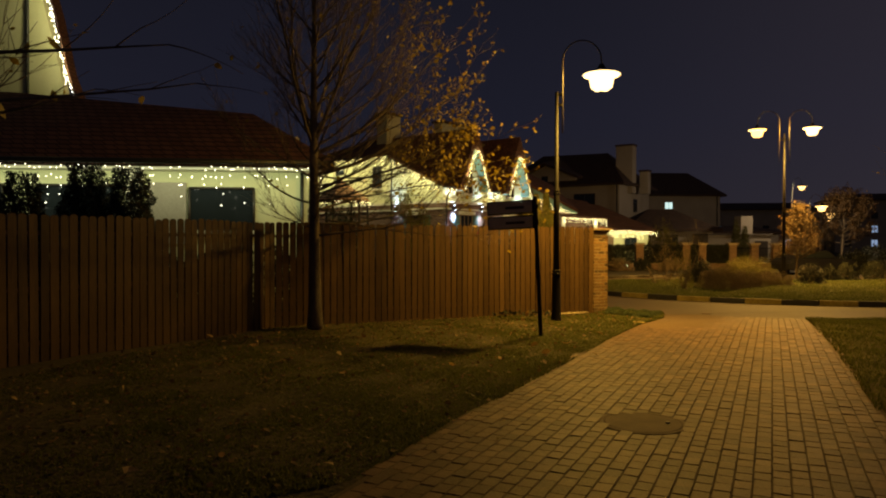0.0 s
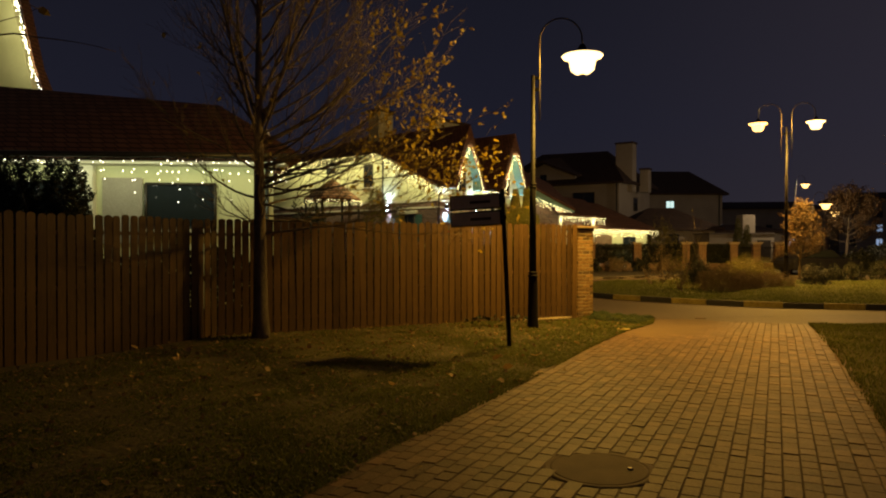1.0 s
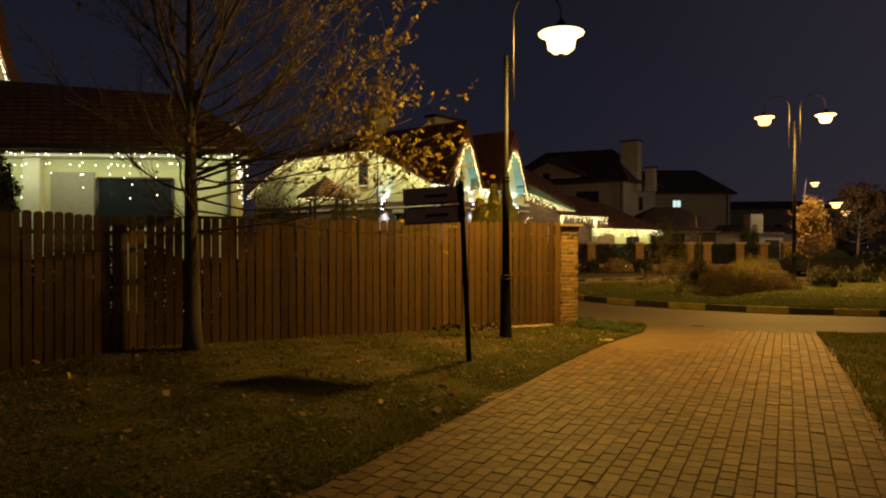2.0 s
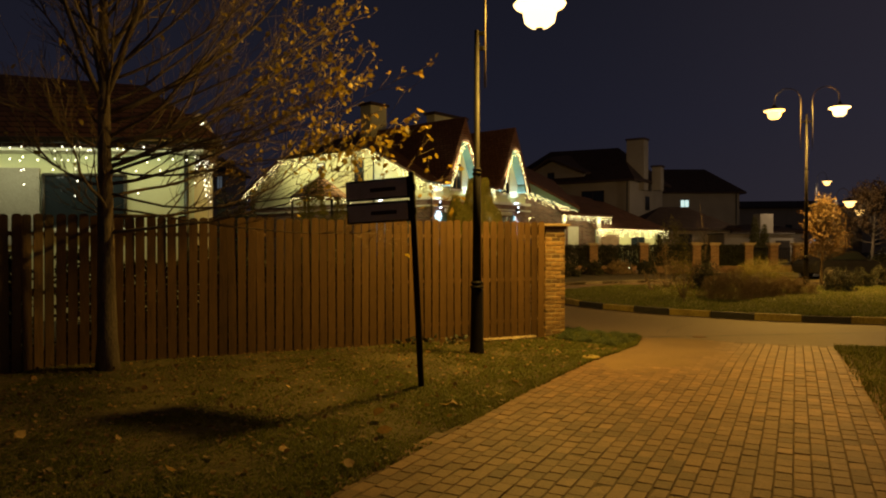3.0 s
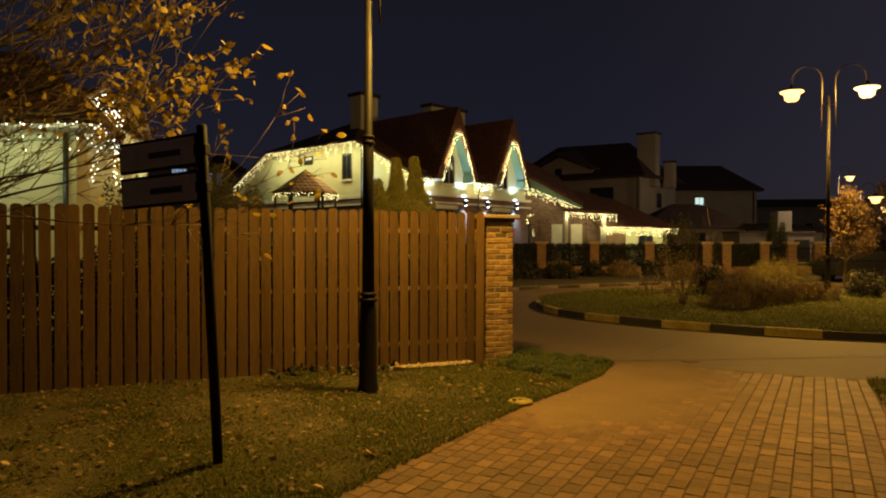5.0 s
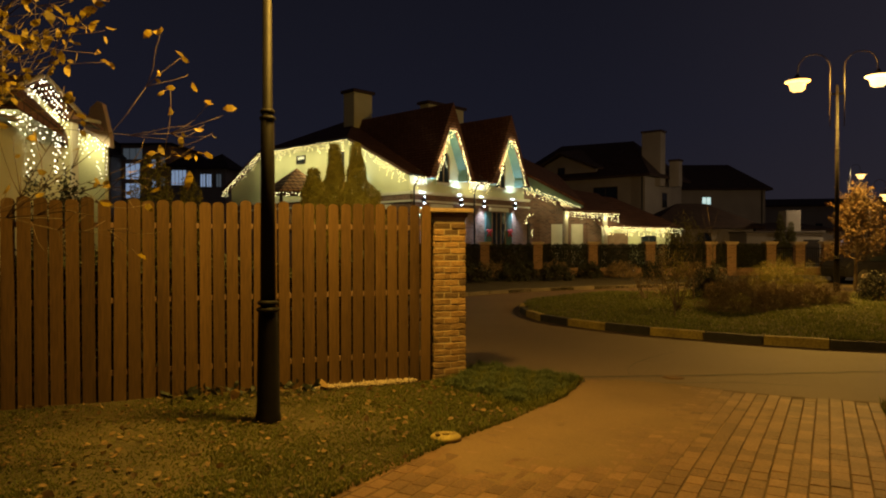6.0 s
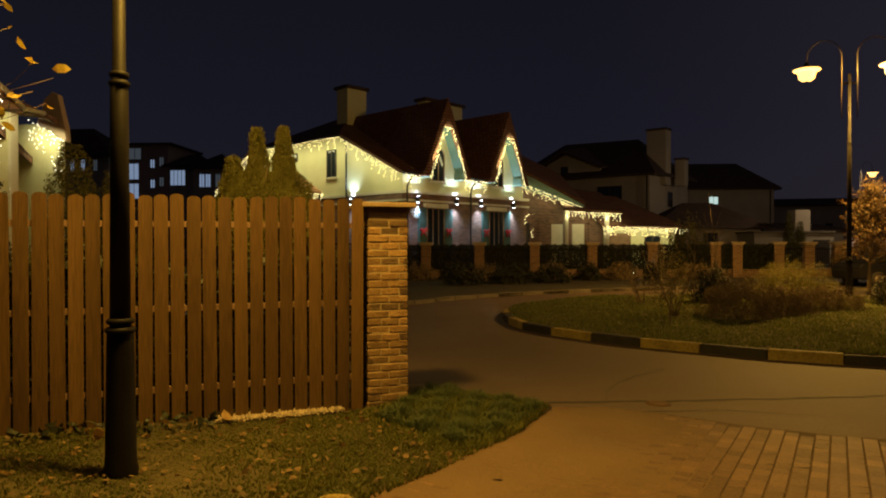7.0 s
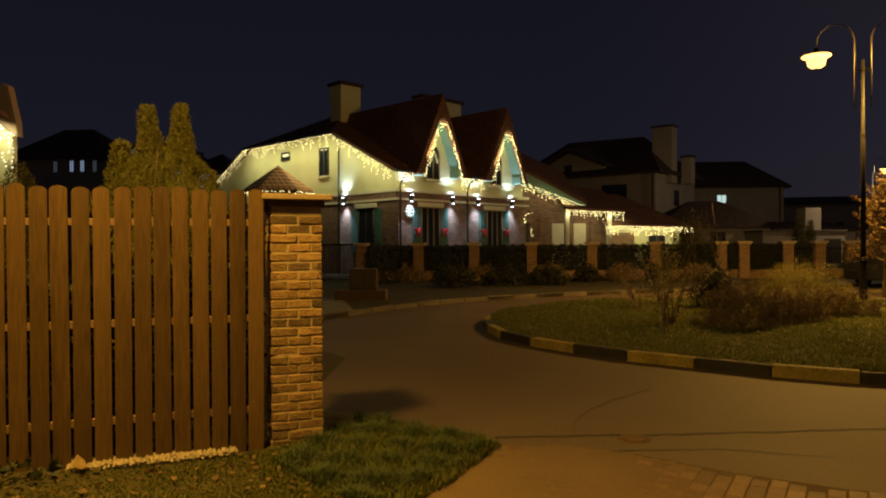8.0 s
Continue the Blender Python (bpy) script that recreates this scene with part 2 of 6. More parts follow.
# cooler, darker copy of the grass: the pier's shadow put into its colour
GRASS_PIER_SHADE = shader("pier_shade_grass_blade", (0.052, 0.088, 0.030), (0.125, 0.145, 0.060), 0.6, 1.2, 8, 0, vary=0.35, island=True, through_light=0.4)
PALELEAF = shader("large_fallen_leaf", (0.30, 0.17, 0.055), (0.50, 0.34, 0.13), 0.7, 3, 40, 0, vary=0.4, island=True, through_light=0.25)
DRYLEAF = shader("fallen_leaf", (0.095, 0.058, 0.022), (0.26, 0.165, 0.056), 0.7, 3, 40, 0, vary=0.5, island=True, through_light=0.25)
LEAF = shader("autumn_leaf", (0.32, 0.215, 0.018), (0.50, 0.375, 0.045), 0.6, 3, 40, 0, vary=0.4, island=True, through_light=0.35)
REDLEAF = shader("copper_leaf", (0.046, 0.026, 0.009), (0.130, 0.074, 0.020), 0.6, 1, 40, 0, vary=0.5, island=True, through_light=0.3)
BARK = shader("bark", (0.085, 0.068, 0.048), (0.210, 0.165, 0.115), 0.9, 6, 60, 0.8, 0.02, stretch=(1, 1, 0.25))
TWIG = shader("twig", (0.11, 0.080, 0.050), (0.21, 0.155, 0.095), 0.85, 4, 30, 0)
THUJA = shader("thuja_spray", (0.085, 0.090, 0.014), (0.175, 0.155, 0.028), 0.7, 2, 12, 0, vary=0.28, island=True, through_light=0.2)
HEDGE = shader("hedge_leaf", (0.012, 0.016, 0.007), (0.032, 0.036, 0.014), 0.6, 2, 12, 0, vary=0.4, island=True)
BROOM = shader("dry_shrub", (0.130, 0.095, 0.052), (0.260, 0.190, 0.105), 0.8, 2, 12, 0, vary=0.4, island=True)
YELLOWBUSH = shader("yellowing_shrub", (0.10, 0.10, 0.022), (0.22, 0.185, 0.045), 0.7, 2, 12, 0, vary=0.4, island=True, through_light=0.3)
PICKET = shader("stained_picket", (0.064, 0.036, 0.012), (0.142, 0.081, 0.027), 0.42, 1.6, 45, 0.35, 0.006, vary=0.20, stretch=(1.6, 1.6, 0.12))
RAIL = shader("rail_wood", (0.150, 0.085, 0.045), (0.250, 0.150, 0.085), 0.7, 3, 50, 0.3)
BRICK = shader("clinker_brick", (0.228, 0.128, 0.048), (0.385, 0.240, 0.098), 0.8, 9, 55, 0.9, 0.015, vary=0.26)
DARKBRICK = shader("burnt_brick", (0.100, 0.062, 0.030), (0.180, 0.110, 0.052), 0.8, 9, 55, 0.9, 0.015, vary=0.25)
MORTAR = shader("mortar", (0.34, 0.26, 0.15), (0.46, 0.36, 0.22), 0.95, 6, 80, 0.5)
SANDSTONE = shader("capstone", (0.30, 0.21, 0.13), (0.42, 0.31, 0.20), 0.85, 5, 50, 0.5)
CAPSTONE_PALE = shader("pale_capstone", (0.40, 0.32, 0.23), (0.54, 0.44, 0.32), 0.85, 5, 50, 0.5)
BLACK_IRON = shader("black_enamel", (0.006, 0.005, 0.0045), (0.013, 0.011, 0.009), 0.6, 6, 80, 0.15, 0.003, spec=0.14)
STEEL = shader("grey_tube", (0.16, 0.13, 0.10), (0.24, 0.20, 0.16), 0.45, 6, 80, 0.1, metal=0.5)
SIGN_FACE = shader("sign_face", (0.45, 0.40, 0.36), (0.58, 0.52, 0.47), 0.5, 5, 40, 0.1)
SAND = shader("packed_sand", (0.118, 0.073, 0.034), (0.185, 0.115, 0.054), 0.9, 0.9, 60, 0.35, 0.006)
ARM = shader("dark_tube", (0.035, 0.028, 0.021), (0.060, 0.047, 0.035), 0.5, 6, 80, 0.1)
CASTIRON = shader("cast_iron", (0.088, 0.050, 0.028), (0.150, 0.088, 0.048), 0.75, 4, 90, 0.5, 0.006, spec=0.2)
KERB_DARK = shader("black_kerb_paint", (0.016, 0.014, 0.012), (0.040, 0.035, 0.028), 0.75, 5, 40, 0.4)
KERB_YELLOW = shader("yellow_kerb_paint", (0.17, 0.120, 0.028), (0.38, 0.285, 0.065), 0.75, 3, 25, 0.4)
KERB_GREY = shader("grey_kerb", (0.13, 0.12, 0.11), (0.22, 0.20, 0.18), 0.85, 3, 40, 0.4)
KERB_WORN = shader("weathered_kerb", (0.095, 0.080, 0.064), (0.175, 0.148, 0.120), 0.9, 1.5, 30, 0.5)
GRAVEL = shader("pale_gravel", (0.34, 0.27, 0.17), (0.55, 0.45, 0.30), 0.9, 8, 50, 0.3, vary=0.35, island=True)
STUCCO = shader("cream_stucco", (0.60, 0.60, 0.36), (0.72, 0.71, 0.46), 0.9, 0.8, 45, 0.3)
STUCCO_GREY = shader("grey_stucco", (0.32, 0.285, 0.235), (0.42, 0.375, 0.315), 0.9, 0.5, 30, 0.3)
STUCCO_PINK = shader("tan_stucco", (0.40, 0.30, 0.23), (0.50, 0.38, 0.30), 0.9, 0.8, 45, 0.3)
TRIM = shader("pale_trim", (0.62, 0.58, 0.46), (0.74, 0.70, 0.58), 0.8, 2, 40, 0.15)
# the teal light on the soffits is put into this base colour
SOFFIT = shader("teal_lit_soffit", (0.16, 0.30, 0.26), (0.24, 0.40, 0.34), 0.6, 2, 40, 0.1)
ROOF = coursed("brown_roof_tiles", (0.145, 0.062, 0.036), (0.235, 0.108, 0.062), (0.022, 0.011, 0.008), 0.30, 0.16, 0.02)
ROOF_DARK = coursed("dark_roof_tiles", (0.060, 0.036, 0.026), (0.098, 0.060, 0.044), (0.016, 0.010, 0.008), 0.30, 0.16, 0.02)
HOUSE_BRICK = coursed("facade_brick", (0.070, 0.026, 0.020), (0.270, 0.130, 0.090), (0.30, 0.25, 0.20), 0.30, 0.10, 0.016)
WALL_BRICK = coursed("garden_wall_brick", (0.130, 0.058, 0.034), (0.300, 0.150, 0.085), (0.36, 0.29, 0.20), 0.26, 0.085, 0.016)
DARKFRAME = shader("dark_window_frame", (0.030, 0.024, 0.018), (0.055, 0.044, 0.034), 0.5, 4, 40, 0.1)
TANFRAME = shader("tan_window_frame", (0.20, 0.14, 0.075), (0.30, 0.21, 0.12), 0.6, 4, 40, 0.1)
TERRACOTTA = coursed("orange_roof_tiles", (0.42, 0.20, 0.085), (0.58, 0.30, 0.14), (0.06, 0.03, 0.015), 0.30, 0.22, 0.03)
SHUTTER = shader("teal_shutter", (0.050, 0.130, 0.120), (0.080, 0.180, 0.165), 0.6, 3, 40, 0.15)
GUTTER = shader("dark_gutter", (0.020, 0.022, 0.022), (0.040, 0.042, 0.040), 0.35, 4, 60, 0.05)
RED = shader("red_ribbon", (0.45, 0.012, 0.02), (0.60, 0.03, 0.03), 0.5, 6, 50, 0.1)
WHITE = shader("white_ornament", (0.70, 0.72, 0.74), (0.82, 0.83, 0.85), 0.5, 6, 50, 0.1)
METERBOX = shader("brown_metal", (0.050, 0.030, 0.020), (0.075, 0.046, 0.032), 0.5, 4, 40, 0.1)
PANE = glass("window_glass")
BOWL = glow("lamp_bowl", (1.0, 0.72, 0.32), 2.4, False)
BOWL_FAR = glow("lamp_bowl_far", (1.0, 0.58, 0.17), 2.6, False)
BULB = glow("warm_bulb", (1.0, 0.84, 0.36), 5.2, False)
BULB_WHITE = glow("white_bulb", (1.0, 0.95, 0.70), 5.0, False)
FIXTURE_GLOW = glow("cool_lamp_face", (0.75, 0.87, 1.0), 16.0, False)
LIT_BLUE = glow("lit_window", (0.40, 0.54, 0.80), 0.42, False)
LIT_BRIGHT = glow("bright_lit_window", (0.62, 0.85, 0.80), 0.85, False)
LIT_DIM = glow("dim_lit_window", (0.34, 0.42, 0.50), 0.10, False)

# ---- ground, road, verges ----
PATH_DIR = 22.8
PAVE_LEFT = [(-2.6, 0.2), (-0.55, 5.2), (0.06, 6.9), (0.70, 8.35), (1.53, 10.2), (2.22, 11.8), (2.95, 13.4), (3.60, 14.75), (4.05, 15.6), (4.30, 16.25), (4.62, 17.0), (5.00, 18.15)]
PAVE_RIGHT = [(8.05, 17.15), (6.85, 14.0), (6.04, 11.8), (4.75, 8.7), (4.25, 7.5), (1.2, 0.2)]
FENCE_LINE = [(3.14, 17.50), (0.35, 16.02), (-3.52, 13.62), (-5.85, 9.20), (-7.80, 5.5)]


def fall(x, y):
    """How far the ground drops towards the road, less beside the fence than on the path."""
    f = min(max((y - 14.0) / 4.0, 0.0), 1.0)
    return -f * f * (3 - 2 * f) * (0.07 + 0.08 * min(max((x - 3.4) / 1.1, 0.0), 1.0) if y < 19.5 else 0.15)


ROAD_Z = -0.15


def sheet(name, outline, z, material, label, kind="structure", category="", depth=0.15):
    ob = part(name, prism(outline, z - depth, z), material)
    return tagged(ob, label, category or name.replace("_", " "), kind=kind)


g = bmesh.new()
bmesh.ops.create_grid(g, x_segments=24, y_segments=24, size=900)
tagged(part("ground", g, SOIL), "dark bare ground reaching to the horizon", "ground", kind="structure").location = (0, 60, -0.19)

sheet("road", [(-40, 9), (3.0, 17.9), (4.9, 17.6), (7.8, 16.6), (60, 18), (120, 60), (60, 90), (-40, 60)], ROAD_Z, ASPHALT,
      "worn dark asphalt road round a planted island", category="road")


def rough_ground(name, outline, z, material, label, step=0.35, height=0.05):
    """A patch of uneven ground, its rim let down below its neighbours."""
    bm = bmesh.new()
    pts = np.array(outline)
    lo, hi = pts.min(0), pts.max(0)
    prism(outline, -0.45, z, "z", bm)
    bmesh.ops.triangulate(bm, faces=bm.faces[:])
    for _ in range(4):
        long = [e for e in bm.edges if e.calc_length() > step and all(v.co.z > -0.1 for v in e.verts)]
        if not long or len(bm.verts) > 6000:
            break
        bmesh.ops.subdivide_edges(bm, edges=long, cuts=1)
        bmesh.ops.triangulate(bm, faces=bm.faces[:])
    for v in bm.verts:
        if v.co.z > -0.1:
            v.co.z += lump(v.co.x, v.co.y) * height + fall(v.co.x, v.co.y)
    for f in bm.faces:
        f.smooth = True
    return tagged(part(name, bm, material), label, name.replace("_", " "), kind="structure")


VERGE = [(-9, -2), (-2.75, 0.0)] + [(x - 0.02, y) for x, y in PAVE_LEFT[1:-1]] + [(5.00, 18.1), (4.6, 18.5), (3.95, 18.75), (3.2, 18.8), (-2, 16.4), (-7, 13.5), (-14, 13)]
rough_ground("verge", VERGE, 0.02, LAWN, "rough lawn verge strewn with fallen leaves")
rough_ground("garden", [(2.9, 18.0), (2.4, 22.5), (-4, 30), (-40, 34), (-40, 8), (-9, 6), (-7.4, 10.5), (-4.0, 14.2)], 0.02, SOIL, "dark garden behind the picket fence", 1.5)
RIGHT_VERGE = [(1.3, 0.2)] + [(x + 0.02, y) for x, y in PAVE_RIGHT[-2::-1]] + [(8.3, 17.2), (9.0, 17.35), (10.4, 17.45), (16.8, 18.0), (31, 18.3), (30, -4), (4, -4)]
rough_ground("right_verge", RIGHT_VERGE, 0.03, LAWN, "grass verge beside the brick path", 0.5)
ISLAND = [(4.15, 27.31), (4.27, 26.11), (4.67, 24.85), (5.3, 23.94), (5.93, 23.3), (6.64, 22.69), (7.44, 22.2), (8.37, 21.62), (9.35, 21.23), (11.54, 20.74), (14.83, 20.36), (19.21, 20.19), (27.97, 20.52), (38.92, 22.93), (43.3, 31.69), (36.73, 39.9), (25.78, 39.14), (17.02, 37.6), (11.54, 35.85), (8.26, 34.1), (6.29, 32.35), (4.97, 30.6), (4.26, 29.06)]
rough_ground("island", [(x * 0.985 + 0.22, y * 0.99 + 0.3) for x, y in ISLAND], 0.13, LAWN, "round grass island planted with shrubs", 0.9, 0.06)
sheet("far_pavement", [(-6, 20), (-1.16, 25.78), (0.32, 27.64), (0.98, 29.17), (1.58, 30.54), (2.56, 32.24), (3.77, 33.66), (5.3, 34.98), (6.94, 36.02), (10.45, 38.04), (17.02, 41.11), (30, 43), (60, 50), (60, 75), (-30, 75), (-33.35, 31.69)], ROAD_Z + 0.11, SOIL, "dark planted strip before the brick garden wall", category="pavement", depth=0.2)
sheet("sidewalk", [(-4.44, 24.68), (-1.1, 26.11), (0.15, 27.86), (0.76, 29.17), (-0.61, 32.79), (-3.13, 32.79)], ROAD_Z + 0.116, KERB_GREY, "pale concrete driveway apron before a gate", category="pavement", depth=0.02)

# kerbs: single stones, yellow and black by turns round the island
def kerb_stones(name, line, material_of, label, group, height, width=0.16, piece=1.0):
    pts = [Vector((x, y, 0)) for x, y in line]
    k, left, run = 0, 0.0, []
    dist = [0.0]
    for a, b in zip(pts, pts[1:]):
        dist.append(dist[-1] + (b - a).length)

    def at(d):
        for i in range(len(pts) - 1):
            if d <= dist[i + 1] or i == len(pts) - 2:
                f = (d - dist[i]) / max(dist[i + 1] - dist[i], 1e-6)
                return pts[i].lerp(pts[i + 1], min(f, 1.0))
    holder = thing(name, Matrix(), label, "kerb", kind="structure")
    while left + piece * 0.6 < dist[-1]:
        a, b = at(left + 0.008), at(min(left + piece - 0.008, dist[-1]))
        d = (b - a).normalized()
        m = Matrix((d, Vector((-d.y, d.x, 0)), Vector((0, 0, 1)))).transposed().to_4x4()
        m.translation = a + Vector((0, 0, ROAD_Z))
        part("kerb_stone", boxed((0, 0, -0.12), ((b - a).length, width, height + 0.006 * math.sin(k * 2.3)), 0.014, m), material_of(k), holder)
        left += piece
        k += 1
    return holder


kerb_stones("island_kerb", [(4.36, 28.85), (4.15, 27.31), (4.27, 26.11), (4.67, 24.85), (5.3, 23.94), (5.93, 23.3), (6.64, 22.69), (7.44, 22.2), (8.37, 21.62), (9.35, 21.23), (11.54, 20.74), (14.83, 20.36), (19.21, 20.19), (27.97, 20.52), (36.73, 21.84)],
            lambda k: KERB_YELLOW if k % 2 else KERB_DARK, "kerb of yellow and black painted stones", "", 0.15, 0.16, 1.0)
kerb_stones("far_kerb", [(-6, 20), (-1.16, 25.78), (0.32, 27.64), (0.98, 29.17), (1.58, 30.54), (2.56, 32.24), (3.77, 33.66), (5.3, 34.98), (6.94, 36.02), (10.45, 38.04), (17.02, 41.11), (32.35, 45.93)],
            lambda k: KERB_WORN, "worn grey concrete kerb", "", 0.12)

# tar cracks in the asphalt, and a small lid
def crack(points, width):
    bm = bmesh.new()
    r = random.Random(5)
    fine = []
    for (xa, ya), (xb, yb) in zip(points, points[1:]):
        n = max(2, int(math.hypot(xb - xa, yb - ya) / 0.12))
        fine += [(xa + (xb - xa) * i / n + r.uniform(-0.02, 0.02), ya + (yb - ya) * i / n + r.uniform(-0.02, 0.02)) for i in range(n)]
    pairs = []
    for i, (x, y) in enumerate(fine):
        w = width * r.uniform(0.4, 1.2)
        pairs.append((bm.verts.new((x, y - w, ROAD_Z + 0.004)), bm.verts.new((x, y + w, ROAD_Z + 0.004))))
    for (a, b), (c, d) in zip(pairs, pairs[1:]):
        bm.faces.new((a, c, d, b))
    return tagged(part("road_crack", bm, KERB_DARK), "dark tarred crack across the asphalt", "crack", kind="structure")


crack([(4.92, 18.39), (5.63, 18.55), (6.72, 18.72), (8.59, 19.15), (10.99, 19.54)], 0.026)
crack([(5.61, 18.61), (5.7, 19.21), (6.01, 19.87), (6.61, 20.63), (6.72, 21.4)], 0.018)
crack([(5.96, 18.11), (6.83, 18.28), (7.82, 18.11)], 0.008)
lid = thing("drain_lid", pose(6.16, 18.51, ROAD_Z), "small dark iron drain lid in the asphalt", "drain cover")
part("cover", lathe([(0.10, -0.01), (0.11, 0.006), (0.105, 0.012)], 16), CASTIRON, lid)
part("cover_rim", lathe([(0.135, -0.01), (0.14, 0.004), (0.12, 0.005)], 16), CASTIRON, lid)

# manhole in the paving
manhole = thing("manhole_cover", pose(1.79, 6.93, 0.0), "round iron manhole cover set in brick paving", "manhole cover")
part("ring", lathe([(0.405, -0.05), (0.41, 0.0205), (0.348, 0.0210), (0.345, 0.018)], 36), CASTIRON, manhole)
part("lid", lathe([(0.343, -0.02), (0.343, 0.0200), (0.33, 0.0210)], 36), CASTIRON, manhole)
part("keyhole", boxed((0.2, -0.03, 0.018), (0.235, 0.0, 0.034), 0.004), STEEL, manhole)

# ---- picket fence and brick pier ----
fence = thing("picket_fence", pose(0, 0, 0), "brown stained wooden picket fence with rounded tops", "fence")


def picket_mesh(width, height, thick=0.02):
    out = [(-width / 2, -0.09), (width / 2, -0.09)]
    for i in range(7):
        a = math.pi * i / 6
        out.append((width / 2 * math.cos(a), height - 0.035 + 0.035 * math.sin(a)))
    bm = prism(out, 0, thick, "y")
    me = bpy.data.meshes.new("picket")
    bm.to_mesh(me)
    bm.free()
    me.materials.append(PICKET)
    return me


PICKETS = [picket_mesh(0.116, h) for h in (1.985, 2.0, 1.975, 1.99)]
pr = random.Random(11)
for (xa, ya), (xb, yb) in zip(FENCE_LINE, FENCE_LINE[1:]):
    a, b = Vector((xa, ya, 0)), Vector((xb, yb, 0))
    d = (b - a).normalized()
    yaw = math.degrees(math.atan2(-d.y, -d.x))
    length = (b - a).length
    n = int(length / 0.137)
    for i in range(n):
        p = a + d * (0.07 + i * length / n)
        ob = part("picket", pr.choice(PICKETS), None, fence)
        ob.matrix_basis = pose(p.x, p.y, 0.04 + pr.uniform(-0.008, 0.008), pr.uniform(-0.5, 0.5), pr.uniform(-0.35, 0.35), yaw + pr.uniform(-1.2, 1.2))
    for z in (0.25, 0.98, 1.74):
        rail = part("rail", boxed((0, 0.021, z), (length, 0.065, z + 0.055), 0.003), RAIL, fence)
        rail.matrix_basis = pose(b.x, b.y, 0, 0, 0, yaw)
    for i in range(int(length / 2.4) + 1):
        p = a + d * min(i * 2.4 + 0.3, length)
        post = part("post", boxed((-0.03, 0.067, -0.1), (0.03, 0.127, 1.84), 0.003), BLACK_IRON, fence)
        post.matrix_basis = pose(p.x, p.y, 0, 0, 0, yaw)

# gravel strip at the foot of the fence
gp = []
for i in range(1500):
    s = pr.uniform(0.03, 0.42)
    x, y = 3.02 + (0.35 - 3.02) * s, 17.44 + (16.02 - 17.44) * s
    o = pr.uniform(-0.10, 0.12)
    gp.append((x + o * 0.47, y - o * 0.88, -0.035 + 0.03 * pr.random()))
tagged(part("gravel", bulb_mesh("gravel", gp, 0.013), GRAVEL), "pale crushed gravel at the foot of the fence", "gravel", kind="stuff")

PIER_YAW = 28.0
pier = thing("brick_pier", pose(3.17, 17.57, 0, 0, 0, PIER_YAW), "yellow clinker brick pier with a wide stone cap", "pier")
PW, PH, COURSE = 0.415, 1.90, 0.0765
part("mortar_core", boxed((0.007, 0.007, -0.25), (PW - 0.007, PW - 0.007, PH)), MORTAR, pier)


def brick_mesh(length, seed):
    r = random.Random(seed)
    bm = boxed((0, 0, 0), (length, 0.05, 0.063), 0.006)
    for v in bm.verts:
        v.co += Vector([r.uniform(-0.0035, 0.0035) for _ in range(3)])
    me = bpy.data.meshes.new("brick")
    bm.to_mesh(me)
    bm.free()
    return me


LENGTHS = (0.205, 0.192, 0.122, 0.178, 0.088)
LIGHT_B = {n: [brick_mesh(n, int(n * 1000) + i) for i in range(3)] for n in LENGTHS}
DARK_B = {}
for n, made in LIGHT_B.items():
    DARK_B[n] = [me.copy() for me in made]
    for me in made:
        me.materials.append(BRICK)
    for me in DARK_B[n]:
        me.materials.append(DARKBRICK)
faces4 = [pose(0, 0, 0), pose(PW, 0, 0, 0, 0, 90), pose(PW, PW, 0, 0, 0, 180), pose(0, PW, 0, 0, 0, 270)]
for c in range(-3, int(PH / COURSE)):
    for k, face in enumerate(faces4):
        # two stretchers, or a stretcher between two headers, course by course
        row = ((0.003, 0.205), (0.220, 0.192)) if (c + k) % 2 else ((0.003, 0.122), (0.137, 0.178), (0.327, 0.088))
        for x, n in row:
            ob = part("brick", pr.choice((DARK_B if pr.random() < 0.24 else LIGHT_B)[n]), None, pier)
            ob.matrix_basis = face @ pose(x, pr.uniform(-0.005, 0.004), c * COURSE + 0.004, 0, pr.uniform(-0.5, 0.5), 0)
part("cap_bed", boxed((-0.02, -0.02, PH), (PW + 0.02, PW + 0.02, PH + 0.055), 0.006), DARKBRICK, pier)
part("cap_stone", boxed((-0.075, -0.075, PH + 0.055), (PW + 0.075, PW + 0.075, PH + 0.105), 0.008), SANDSTONE, pier, "wide tan stone cap")

# ---- street lamps ----
def lamp_bowl(parent, x, z, bowl, stem):
    """A bell-shaped lantern hung from an arm."""
    m = pose(x, 0, z)
    part("hood", lathe([(0.03, 0.34), (0.05, 0.33), (0.09, 0.25), (0.20, 0.19), (0.35, 0.145), (0.36, 0.126)], 28, m=m), BLACK_IRON, parent)
    ob = part("glass_bowl", lathe([(0.05, -0.235), (0.14, -0.215), (0.22, -0.15), (0.245, -0.02), (0.262, 0.05), (0.365, 0.085), (0.385, 0.112), (0.37, 0.125)], 28, m=m), bowl, parent, "glowing frosted glass bowl")
    ob.visible_shadow = False
    # unseen disc added under the bulb to weaken the light straight below
    part("bottom_cap", lathe([(0.055, -0.245), (0.06, -0.236), (0.03, -0.232)], 20, m=m), BLACK_IRON, parent)
    bm = bmesh.new()
    tube(bm, stem, 0.015, 8)
    part("arm", bm, ARM, parent)
    return ob


